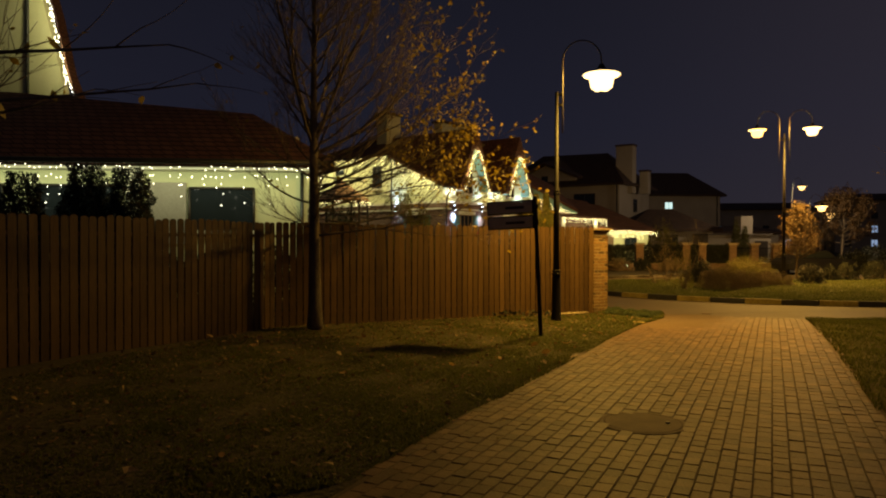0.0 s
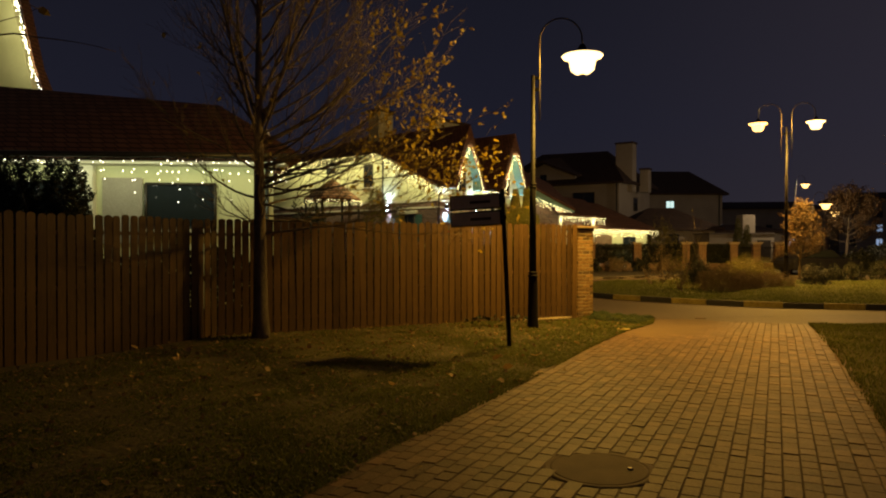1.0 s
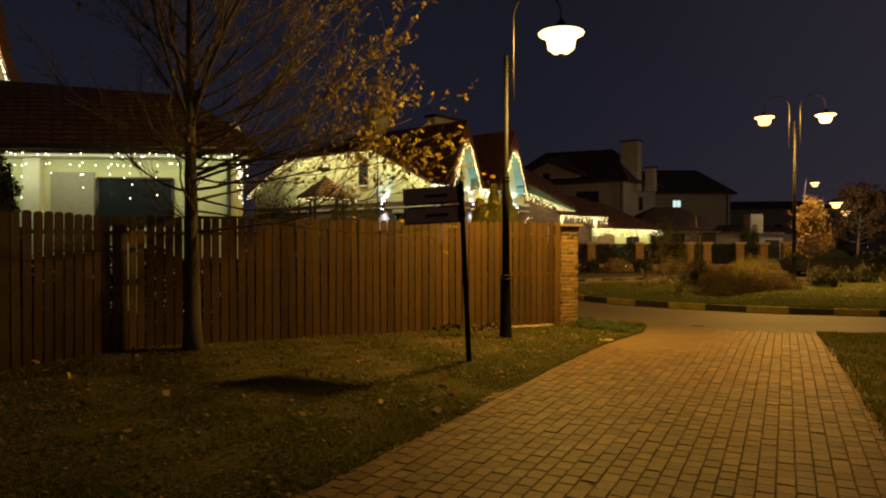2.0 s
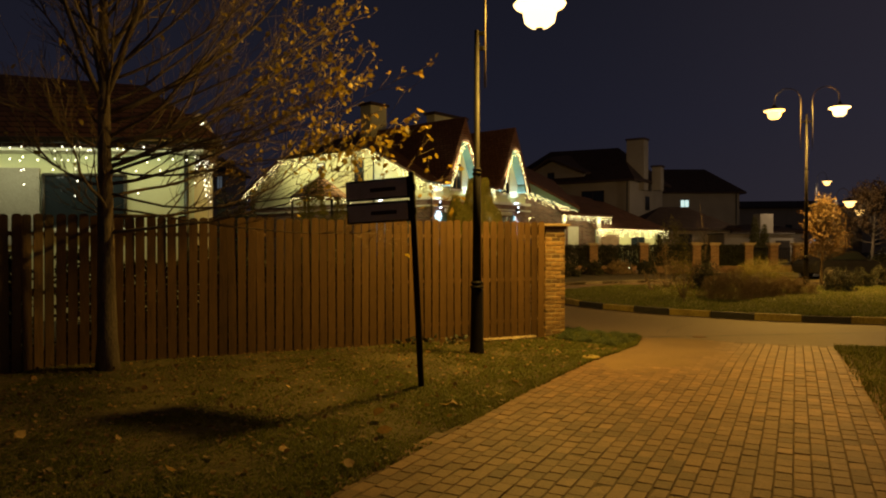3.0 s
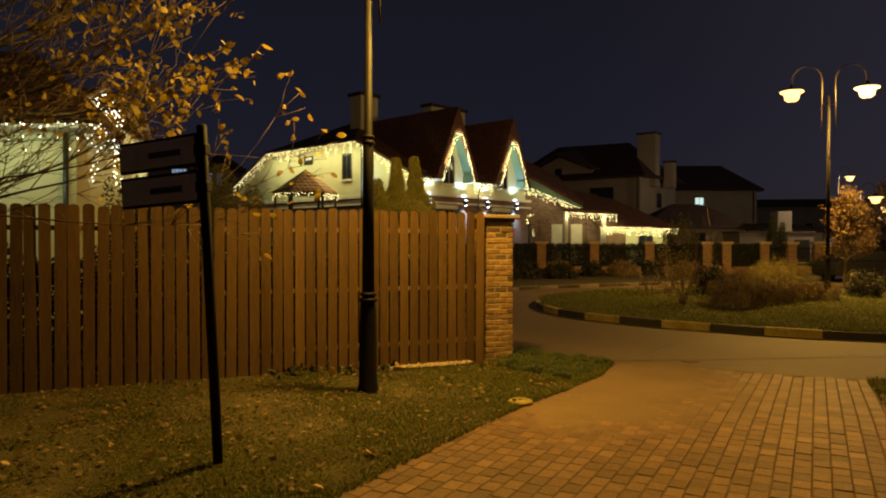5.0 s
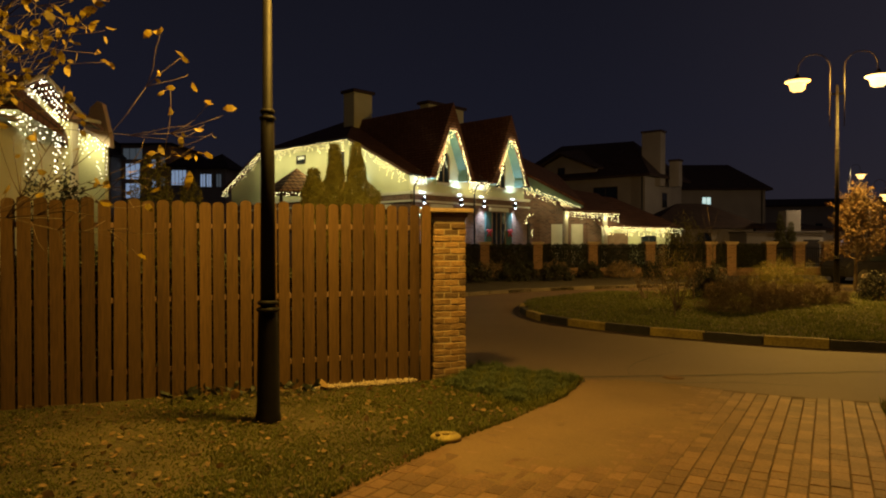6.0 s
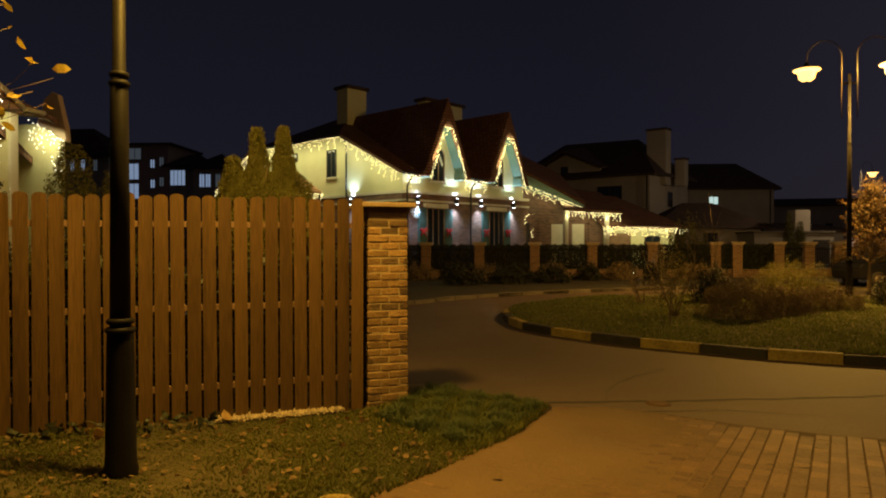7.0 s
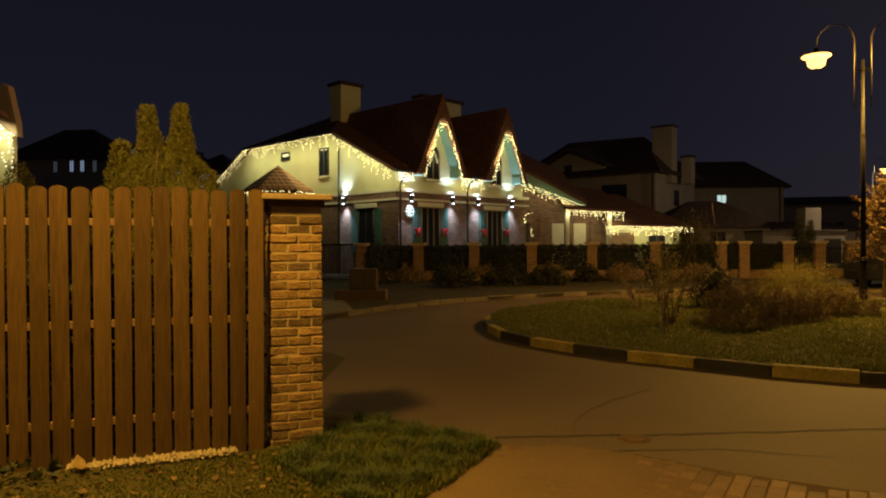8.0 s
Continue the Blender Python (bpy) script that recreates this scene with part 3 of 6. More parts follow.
def pole(parent, top, collars):
    part("pole", lathe([(0.112, -0.32), (0.112, 0.06), (0.102, 0.10), (0.088, 0.90), (0.085, 1.0)], 20), BLACK_IRON, parent)
    part("shaft", lathe([(0.068, 0.95), (0.058, collars[1]), (0.044, collars[1] + 0.02), (0.036, top)], 18), BLACK_IRON, parent)
    for z, r in ((1.0, 0.100), (1.06, 0.090), (collars[1], 0.070), (collars[1] + 0.06, 0.064)):
        part("collar", lathe([(r * 0.82, z - 0.022), (r, z - 0.010), (r, z + 0.010), (r * 0.82, z + 0.022)], 18), BLACK_IRON, parent)


def lantern_light(place, watts, colour):
    """The lamp in a lantern: its hood throws most of it down, a little goes all round."""
    spot_light("lantern_light", place, (place[0], place[1], 0), watts * 0.62, colour, 162, 1.0).data.shadow_soft_size = 0.24
    point_light("lantern_light", place, watts * 0.34, colour, 0.24)


near_lamp = thing("street_lamp", pose(1.98, 15.22, 0, 0, 0, -3), "tall black street lamp with one glowing lantern on an arm", "street lamp", "street lamps")
pole(near_lamp, 4.80, (1.0, 2.68))
arm = [(0.12, 0, 3.95), (0.12, 0, 5.45)] + [(0.12 + 0.40 * (1 - math.cos(a)), 0, 5.45 + 0.42 * math.sin(a)) for a in [math.pi * i / 12 for i in range(1, 12)]] + [(0.92, 0, 5.37)]
lamp_bowl(near_lamp, 0.92, 5.03, BOWL, arm)
part("clamp", boxed((0, -0.02, 4.50), (0.12, 0.02, 4.56), 0.005), BLACK_IRON, near_lamp)
part("clamp", boxed((0, -0.02, 4.72), (0.12, 0.02, 4.78), 0.005), BLACK_IRON, near_lamp)
lantern_light((2.90, 15.17, 4.96), 1750, SODIUM)

far_lamp = thing("street_lamp", pose(14.24, 32.6, 0.1, 0, 0, -12), "tall black double street lamp with two glowing lanterns", "street lamp", "street lamps")
pole(far_lamp, 6.52, (1.0, 4.42))
for s, bowl in ((-1, BOWL_FAR), (1, BOWL)):
    stem = [(0.2 * s, 0, 5.2), (0.2 * s, 0, 7.05)] + [(s * (0.2 + 0.47 * (1 - math.cos(a))), 0, 7.05 + 0.50 * math.sin(a)) for a in [math.pi * i / 12 for i in range(1, 12)]] + [(1.14 * s, 0, 6.95)]
    lamp_bowl(far_lamp, 1.14 * s, 6.60, bowl, stem)
    part("clamp", boxed((min(0, 0.2 * s), -0.02, 6.2), (max(0, 0.2 * s), 0.02, 6.26), 0.005), BLACK_IRON, far_lamp)
lantern_light((13.12, 32.84, 6.60), 3700, (1.0, 0.51, 0.075))
lantern_light((15.36, 32.36, 6.60), 3700, (1.0, 0.54, 0.10))


def simple_lamp(x, y, h, lit):
    ob = thing("street_lamp", pose(x, y, 0), "distant black street lamp with a glowing lantern", "street lamp", "street lamps")
    pole(ob, h - 0.2, (1.0, h * 0.6))
    lamp_bowl(ob, 0.92, h - 0.1, BOWL_FAR, [(0.12, 0, h - 1.2), (0.12, 0, h + 0.4), (0.3, 0, h + 0.75), (0.55, 0, h + 0.85), (0.8, 0, h + 0.7), (0.92, 0, h + 0.25)])
    if lit:
        point_light("far_lamp_light", (x + 0.92, y, h - 0.2), lit, (1.0, 0.72, 0.42), 0.16)


simple_lamp(30.1, 67.3, 7.0, 1050)
simple_lamp(22.75, 48.5, 4.15, 450)
simple_lamp(26.9, 55.6, 3.95, 0)
simple_lamp(66.1, 134.0, 6.0, 0)
simple_lamp(74.0, 156.0, 6.0, 0)
simple_lamp(71.0, 160.0, 4.2, 0)

# ---- street sign ----
sign = thing("street_sign", pose(1.42, 12.67, 0, 0.6, -2.6, 0), "leaning black street sign post with two dark name boards", "street sign")
part("post", lathe([(0.036, -0.2), (0.036, 2.44), (0.02, 2.455)], 14), BLACK_IRON, sign)
for z in (1.90, 2.165):
    board = part("board", boxed((-0.90, -0.018, z), (-0.03, 0.018, z + 0.235), 0.006), BLACK_IRON, sign)
    part("board_face", boxed((-0.875, -0.024, z + 0.022), (-0.055, -0.0185, z + 0.213), 0.002), SIGN_FACE, board, "dull dark sign plate")
    part("lettering_bar", boxed((-0.55, -0.0275, z + 0.09), (-0.20, -0.0242, z + 0.135)), DARKFRAME, board, "illegible dark bar of writing")
    part("bracket", boxed((-0.05, -0.045, z + 0.07), (0.04, 0.045, z + 0.15), 0.006), BLACK_IRON, sign)
for ob in [o for o in sign.children if o.name.startswith("board")]:
    ob.matrix_basis = pose(0, 0, 0, 0, 0, -24)

# ---- trees and shrubs ----
def limb(r, start, heading, length, radius, bend, rise, segs, taper=1.0):
    """A wandering limb: its points and radii."""
    p, d, out = Vector(start), Vector(heading).normalized(), []
    for i in range(segs + 1):
        f = i / segs
        out.append((p.copy(), max(radius * (1 - 0.82 * f) ** taper, 0.0025)))
        d = (d + Vector((r.uniform(-bend, bend), r.uniform(-bend, bend), r.uniform(-bend, bend) + rise))).normalized()
        p = p + d * (length / segs)
    return out


def broad_tree(name, base, height, spread, seed, label, leafy, leaf_count, leaf_mat, limbs=26, trunk_r=0.135, low=1.7, twigs=7, leaf_size=0.085, sub=7, limb_r=0.024, lean=0.0, extra=(), taper=1.0, steep=0.95, wander=0.035, twig_r=0.0045):
    """A tapered trunk, its limbs, twigs, and single leaves at the twigs' ends where leafy(point) allows."""
    r = random.Random(seed)
    ob = thing(name, pose(*base), label, "tree", "street trees")
    trunk = limb(r, (0, 0, -0.1), (0, 0, 1), height, trunk_r, wander, 0.05, 16, taper)
    bm = bmesh.new()
    tube(bm, [p for p, _ in trunk], [trunk_r * 1.25] + [q for _, q in trunk[1:]], 12)
    part("trunk", bm, BARK, ob)
    tips = []
    fine = bmesh.new()
    for i in range(limbs + len(extra)):
        f = (i + 0.5) / limbs
        z = low + (height * 0.86 - low) * f
        k = min(int(z / height * 16), 15)
        at, tr = trunk[k]
        az = i * 2.399 + r.uniform(-0.4, 0.4)
        az -= lean * math.sin(az - 0.4)
        reach = spread(az, f) * r.uniform(0.78, 1.0)
        up = 0.05 + steep * f ** (0.95 / steep) + r.uniform(-0.1, 0.15)
        if i >= limbs:
            az, z, reach, up = extra[i - limbs][:4]
            at, tr = trunk[int(z / height * 16)]
            tr = extra[i - limbs][4] * 2 if len(extra[i - limbs]) > 4 else min(tr, limb_r * 2)
        else:
            tr = min(tr, limb_r * 2)
        main = limb(r, (at.x, at.y, z), (math.cos(az), math.sin(az), up), reach, tr * 0.5, 0.13, 0.06, 9)
        bm = bmesh.new()
        tube(bm, [p for p, _ in main], [q for _, q in main], 6)
        part("limb", bm, BARK, ob)
        for j in range(sub):
            g = r.uniform(0.22, 1.0)
            p, q = main[min(int(g * 9), 9)]
            d = (main[min(int(g * 9) + 1, 9)][0] - main[max(int(g * 9) - 1, 0)][0]).normalized()
            side = (d + Vector((r.uniform(-0.8, 0.8), r.uniform(-0.8, 0.8), r.uniform(-0.35, 0.8)))).normalized()
            br = limb(r, p, side, reach * r.uniform(0.25, 0.5), max(q * 0.55, 0.005), 0.14, 0.07, 5)
            tube(fine, [a for a, _ in br], [b for _, b in br], 4)
            for _ in range(twigs):
                pp, qq = r.choice(br[1:])
                dd = (side + Vector((r.uniform(-0.9, 0.9), r.uniform(-0.9, 0.9), r.uniform(-0.5, 0.9)))).normalized()
                tw = limb(r, pp, dd, r.uniform(0.18, 0.55), twig_r, 0.2, 0.08, 3)
                tube(fine, [a for a, _ in tw], [max(b, 0.002) for _, b in tw], 3)
                tips += [tw[3][0], tw[2][0], tw[1][0]] + [tw[3][0] + Vector((r.uniform(-0.07, 0.07), r.uniform(-0.07, 0.07), r.uniform(-0.06, 0.06))) for _ in range(2)]
    tagged(part("twig_spray", fine, TWIG, ob), kind="stuff")
    pts = [t for t in tips if r.random() < leafy(t)]
    r.shuffle(pts)
    if pts:
        tagged(part("foliage", leaf_mesh("foliage", [tuple(t) for t in pts[:leaf_count]], leaf_size, seed), leaf_mat, ob, "sparse golden autumn leaves"), kind="stuff")
    return ob


def lamp_side(t):
    """The sheltered side towards the lamp keeps its leaves longest."""
    return max(0.010, min(0.55, (0.88 * t.x + 0.45 * t.y - 1.3) * 0.26)) * min(1.0, max(0.10, (t.z - 1.7) * 0.8)) if t.z > 1.8 else 0.01


broad_tree("street_tree", (-2.72, 13.48, 0), 8.6, lambda az, f: (2.15 + 1.25 * max(0, math.cos(az - 0.4))) * (1.0 - 0.42 * f), 4,
           "young street tree, half bare, with golden leaves", lamp_side, 16000, LEAF, limbs=38, sub=9, twigs=8, leaf_size=0.085, lean=0.30, taper=1.45, steep=1.25, wander=0.008, twig_r=0.0045,
           extra=((0.2, 2.3, 3.52, -0.22, 0.018), (0.1, 2.6, 3.44, -0.2, 0.018), (0.32, 2.1, 3.52, -0.25, 0.016), (0.24, 2.9, 3.44, -0.1, 0.018), (0.6, 2, 3.24, 0.05), (0.52, 2.4, 3.12, 0.1), (0.67, 2.6, 3.04, 0.25, 0.034), (0.45, 2.9, 3.44, 0.35, 0.04), (0.75, 3.3, 3.36, 0.5, 0.042), (0.35, 2.7, 3.36, 0.15, 0.02), (0.85, 2.9, 3.2, 0.2, 0.02), (0.55, 3.2, 3.44, 0.3, 0.022), (0.62, 3.7, 3.28, 0.45, 0.022), (0.3, 3.8, 3.12, 0.6, 0.022), (0.2, 3.5, 3.52, 1.9, 0.05), (2.6, 3.6, 4, 2.2, 0.045), (4.4, 3.4, 4, 1.9, 0.04), (1.3, 3.9, 3.9, 1.5, 0.036)))
broad_tree("street_tree", (-6.1, 7.4, 0), 8.0, lambda az, f: 2.6 * (1.0 - 0.4 * f), 12,
           "nearly bare street tree with few leaves, in the dark", lambda t: 0.06, 200, LEAF, limbs=22, sub=5, twigs=4, low=2.4)
broad_tree("street_tree", (12.6, 15.2, 0), 7.0, lambda az, f: 3.4 * (1.0 - 0.4 * f), 21,
           "bare street tree beside the road", lambda t: 0.05, 120, LEAF, limbs=16, sub=6, twigs=5, low=1.4)
broad_tree("copper_tree", (15.45, 34.0, -0.06), 3.4, lambda az, f: 0.95 * (1.0 - 0.5 * f), 33,
           "small copper-leaved tree lit by street lamps", lambda t: 0.42, 2600, REDLEAF, limbs=26, sub=7, twigs=7, low=1.0, trunk_r=0.07, leaf_size=0.085)
broad_tree("copper_tree", (26.8, 52.0, -0.08), 5.2, lambda az, f: 2.7 * (1.0 - 0.5 * f), 35,
           "copper-leaved tree lit by street lamps", lambda t: 0.9, 7000, REDLEAF, limbs=26, sub=7, twigs=8, low=1.6, trunk_r=0.11, leaf_size=0.13)


# a long bare limb of the second tree over the verge, a few last leaves hanging from its tip
ob = thing("street_tree", pose(-5.0, 5.0, 0), "bare street tree with a few last large leaves", "tree", "street trees")
r = random.Random(5)
stem = limb(r, (0, 0, -0.1), (0, 0, 1), 6.5, 0.10, 0.04, 0.05, 14)
part("trunk", tube(bmesh.new(), [p for p, _ in stem], [q for _, q in stem], 10), BARK, ob)
ends = []
for z, az, reach, up in ((2.3, 0.30, 3.3, 0.16), (2.7, 0.10, 3.2, 0.12), (2.1, 0.55, 2.6, 0.2), (3.0, 0.9, 2.4, 0.5), (3.3, 2.2, 2.0, 0.6), (3.7, 4.0, 2.0, 0.7)):
    main = limb(r, (0, 0, z), (math.cos(az), math.sin(az), up), reach, 0.028, 0.07, 0.015, 9)
    part("limb", tube(bmesh.new(), [p for p, _ in main], [q for _, q in main], 6), BARK, ob)
    for k in (4, 5, 6, 7, 8, 9):
        tw = limb(r, main[k][0], (math.cos(az + r.uniform(-1, 1)), math.sin(az + r.uniform(-1, 1)), r.uniform(-0.1, 0.5)), r.uniform(0.3, 0.7), 0.006, 0.15, 0.03, 5)
        part("twig", tube(bmesh.new(), [p for p, _ in tw], [q for _, q in tw], 4), TWIG, ob)
        ends.append(tw[-1][0])
tagged(part("foliage", leaf_mesh("foliage", [tuple(e) for e in ends if r.random() < 0.55], 0.105, 9), LEAF, ob, "a few golden leaves"), kind="stuff")


def shrub(name, x, y, z, rx, rz, material, count, seed, label, leaf=0.06, group="shrubs", cone=0.0, low=0.0, rise=0.0):
    """A crown of many small leaves over a few stems, with an uneven outline; cone: how far it narrows to a point."""
    r = np.random.default_rng(seed)
    ob = thing(name, pose(x, y, z), label, name.replace("_", " "), group)
    n = count
    a, h = r.random(n) * 6.283, r.random(n)
    if cone:
        h = low + (1 - low) * (1 - np.sqrt(1 - h * 0.995))
        prof = np.power(1 - h, 0.75 * cone) if cone < 0.95 else np.interp(h, (0, 0.60, 0.68, 0.75, 0.80, 0.86, 0.94, 1), (1.0, 1.05, 0.86, 0.54, 0.31, 0.22, 0.16, 0.0))
        prof = prof * (0.84 + 0.22 * np.sin(a * 3 + h * 19 + seed) + 0.12 * np.sin(a * 6 - h * 31 + seed * 2) + 0.06 * np.sin(h * 60 + a * 2)) + 0.015
        rad = rx * prof * (0.55 + 0.45 * np.sqrt(r.random(n)))
        pts = np.stack([rad * np.cos(a), rad * np.sin(a), 0.05 + h * rz], 1)
    else:
        el = np.arcsin(h)
        wob = 0.86 + 0.16 * np.sin(a * 3 + seed) + 0.12 * np.sin(a * 7 + el * 6 + seed * 2) + 0.08 * np.sin(el * 11 + seed)
        rad = (0.6 + 0.4 * np.cbrt(r.random(n))) * wob
        pts = np.stack([rx * rad * np.cos(el) * np.cos(a), rx * rad * np.cos(el) * np.sin(a), 0.04 + rz * rad * np.sin(el)], 1)
    tagged(part("foliage", leaf_mesh("foliage", pts, leaf, seed, 0.0, 0.34 if rise else 0.5, rise), material, ob), kind="stuff")
    bm = bmesh.new()
    rr = random.Random(seed)
    for i in range(1 if cone else 6):
        st = limb(rr, (rr.uniform(-0.05, 0.05), rr.uniform(-0.05, 0.05), -0.05), (rr.uniform(-0.6, 0.6) * (1 - cone), rr.uniform(-0.6, 0.6) * (1 - cone), 1), rz * 0.85, 0.02, 0.06, 0.03, 5)
        tube(bm, [p for p, _ in st], [q for _, q in st], 5)
    tagged(part("stemwork", bm, TWIG, ob), kind="stuff")
    return ob


# two thujas and their neighbour behind the fence, lit by the near lamp
shrub("thuja", 1.80, 18.10, 0, 0.44, 2.93, THUJA, 80000, 3, "yellow-green thuja with a slender pointed top", 0.022, "thujas", 1.0, 0.45, 1.3)
shrub("thuja", 2.07, 18.20, 0, 0.44, 2.95, THUJA, 76000, 5, "yellow-green thuja with a slender pointed top", 0.022, "thujas", 1.0, 0.45, 1.3)
shrub("thuja", 1.50, 18.15, 0, 0.42, 2.58, THUJA, 26000, 8, "low bushy yellow-green thuja", 0.032, "thujas", 0.8, 0.58, 1.3)
shrub("thuja", -1.73, 20.0, 0, 0.80, 3.2, THUJA, 34000, 9, "olive-green conical thuja behind the fence", 0.038, "thujas", 0.9, 0.0, 1.3)
shrub("thuja", -1.2, 20.2, 0, 0.6, 2.8, THUJA, 22000, 10, "olive-green conical thuja behind the fence", 0.038, "thujas", 0.9, 0.0, 1.3)
for i, (x, y, h) in enumerate(((-9.35, 14.9, 3.3), (-7.95, 14.9, 3.5), (-7.0, 14.9, 3.4))):
    shrub("conifer", x, y, 0, 0.66, h, HEDGE, 60000, 40 + i, "dark columnar conifer behind the fence", 0.05, "dark conifers", 0.4)
shrub("shrub", -3.55, 20.3, -0.05, 0.75, 2.75, HEDGE, 16000, 47, "dark bushy shrub behind the fence beside the porch", 0.06)
# island planting
shrub("shrub", 9.3, 26.33, -0.03, 0.88, 0.85, BROOM, 22000, 51, "low dry brown shrub on the island", 0.028)
shrub("shrub", 10.45, 27.09, -0.03, 0.68, 0.60, BROOM, 14000, 52, "low dry brown shrub on the island", 0.028)
shrub("shrub", 11.98, 28.63, -0.03, 0.88, 0.55, BROOM, 15000, 53, "low dry brown shrub on the island", 0.028)
shrub("shrub", 12.31, 31.91, -0.03, 1.25, 1.08, YELLOWBUSH, 20000, 54, "rounded yellowing shrub on the island", 0.032)
shrub("shrub", 9.74, 30.16, -0.03, 0.60, 1.04, HEDGE, 7000, 55, "dark evergreen shrub on the island", 0.045)
shrub("shrub", 7.98, 26.55, -0.03, 0.39, 1.70, YELLOWBUSH, 900, 56, "thin open shrub with few leaves", 0.05)
shrub("shrub", 7.82, 29.83, -0.03, 0.55, 0.99, BROOM, 380, 57, "thin open shrub with few leaves", 0.05)
shrub("shrub", 8.59, 31.03, -0.03, 0.49, 2.08, BROOM, 900, 58, "tall thin shrub with dry leaves", 0.05)
for i, (x, y, s) in enumerate(((17.24, 33.01, 0.53), (18.77, 33.44, 0.60), (20.3, 33.88, 0.55), (16.14, 32.35, 0.44), (14.17, 29.94, 0.55))):
    shrub("clipped_shrub", x, y, -0.03, s, s * 1.5, HEDGE, 4200, 60 + i, "small rounded dark evergreen on the island", 0.05, "clipped shrubs")
for i in range(9):
    shrub("clipped_shrub", -0.2 + i * 1.55, 41.9 + i * 0.25 + 0.5 * math.sin(i * 2.1), -0.04, 0.75 + 0.15 * math.sin(i * 3.3), 0.72, HEDGE if i % 2 else BROOM, 3000, 70 + i, "low rounded shrub before the garden wall", 0.08, "wall shrubs")
for i, (x, y, rx, h) in enumerate(((21, 47, 1.6, 1.8), (27, 47.5, 2.0, 1.6), (33, 50, 2.6, 2.2), (38, 55, 2.8, 2.4), (23.5, 44, 1.1, 1.2), (46, 62, 3.5, 3.0), (30, 40.5, 1.2, 1.0), (41, 47, 2.2, 1.6))):
    shrub("shrub", x, y, -0.04, rx, h, HEDGE if i % 3 else BROOM, 4500, 90 + i, "dark shrub beside the far street", 0.13)
shrub("weeping_shrub", 13.6, 50.4, -0.08, 1.3, 3.2, YELLOWBUSH, 5000, 101, "drooping yellow-green shrub at the garage corner", 0.10)

def sapling(x, y, z, h, seed, label):
    """A young bare tree: one thin stem and steep twigs."""
    r = random.Random(seed)
    ob = thing("sapling", pose(x, y, z), label, "tree", "saplings")
    stem = limb(r, (0, 0, -0.05), (0, 0, 1), h * 0.9, 0.022, 0.05, 0.05, 10)
    part("trunk", tube(bmesh.new(), [p for p, _ in stem], [q for _, q in stem], 7), BARK, ob)
    for i in range(11):
        p, q = stem[3 + i % 7]
        az = i * 2.4 + r.uniform(-0.4, 0.4)
        tw = limb(r, p, (0.45 * math.cos(az), 0.45 * math.sin(az), 1.0), h * r.uniform(0.2, 0.38), 0.010, 0.10, 0.08, 5)
        part("limb", tube(bmesh.new(), [a for a, _ in tw], [b for _, b in tw], 5), BARK, ob)


sapling(10.25, 31.69, -0.03, 2.79, 201, "bare young tree standing on the island")
sapling(9.08, 29.5, -0.03, 2.08, 202, "bare young tree standing on the island")
sapling(7.55, 24.79, -0.03, 0.93, 203, "thin leafless stem in the island grass")
for i, (x, y, h) in enumerate(((24.6, 66.3, 4.1), (25.5, 66.6, 3.5))):
    shrub("cypress", x, y, 0, 0.62, h, THUJA, 5000, 210 + i, "slim dark green cypress beside the far street", 0.10, "cypresses", 0.8)

# ---- grass and fallen leaves ----
def verge_z(x, y):
    return 0.02 + lump(x, y) * 0.05 + fall(x, y)


near_verge = [(-3.6, 3.2), (-0.6, 5.2)] + [(x + 0.07, y) for x, y in PAVE_LEFT[2:-1]] + [(4.97, 18.05), (4.55, 18.4), (3.9, 18.6), (3.5, 18.0), (3.35, 17.6), (3.0, 17.35), (0.35, 15.95), (-3.5, 13.5), (-5.4, 8.75), (-6.5, 6)]
pts = scatter(near_verge, 950000, 1)
patch = np.array([lump(x * 1.3 + 5, y * 1.3) for x, y in pts])
keep = np.random.default_rng(2).random(len(pts)) < np.clip(0.98 + 1.7 * patch + 0.20 * ((pts[:, 0] + 0.6) * 0.907 - (pts[:, 1] - 5.2) * 0.423), 0.36, 0.97)
pts = pts[keep]


def verge_tall(p):
    tuft = 1.6 * np.exp(-((p[:, 0] - 4.2) ** 2 + (p[:, 1] - 17.7) ** 2) / 0.7)
    worn = np.clip(0.85 + 0.3 * (p[:, 0] - 0.42 * (p[:, 1] - 9)), 0.6, 1.5)
    return (0.026 + 0.010 * np.sin(p[:, 0] * 3.1 + p[:, 1] * 2.3)) * worn + 0.05 * tuft


tagged(part("verge_grass", grass_mesh("verge_grass", pts, verge_z, verge_tall, 3, 0.0048), GRASS), "patchy autumn grass on the verge", "grass", kind="stuff")
tuft_area = [(3.35, 17.1), (4.2, 16.4), (4.6, 17.1), (4.93, 18.05), (4.5, 18.4), (3.65, 18.55)]
pts = scatter(tuft_area, 42000, 6)
tagged(part("long_grass", grass_mesh("long_grass", pts, verge_z, lambda p: 0.085 + 0.055 * np.sin(p[:, 0] * 9 + p[:, 1] * 7) * np.sin(p[:, 0] * 11 - p[:, 1] * 8), 8, 0.003), GRASS_PIER_SHADE), "longer tufted grass at the foot of the pier", "grass", kind="stuff")
pts = scatter([(4.14, 7.45), (5.93, 11.85), (6.74, 14.05), (7.96, 17.1), (10.4, 17.4), (16.5, 17.9), (16, 12), (9, 7)], 150000, 9)
tagged(part("right_grass", grass_mesh("right_grass", pts, lambda x, y: 0.03 + lump(x, y) * 0.05 + fall(x, y), lambda p: 0.045 + 0.012 * np.sin(p[:, 0] * 4 + p[:, 1] * 3), 10, 0.0045), GRASS), "grass on the verge beside the path", "grass", kind="stuff")
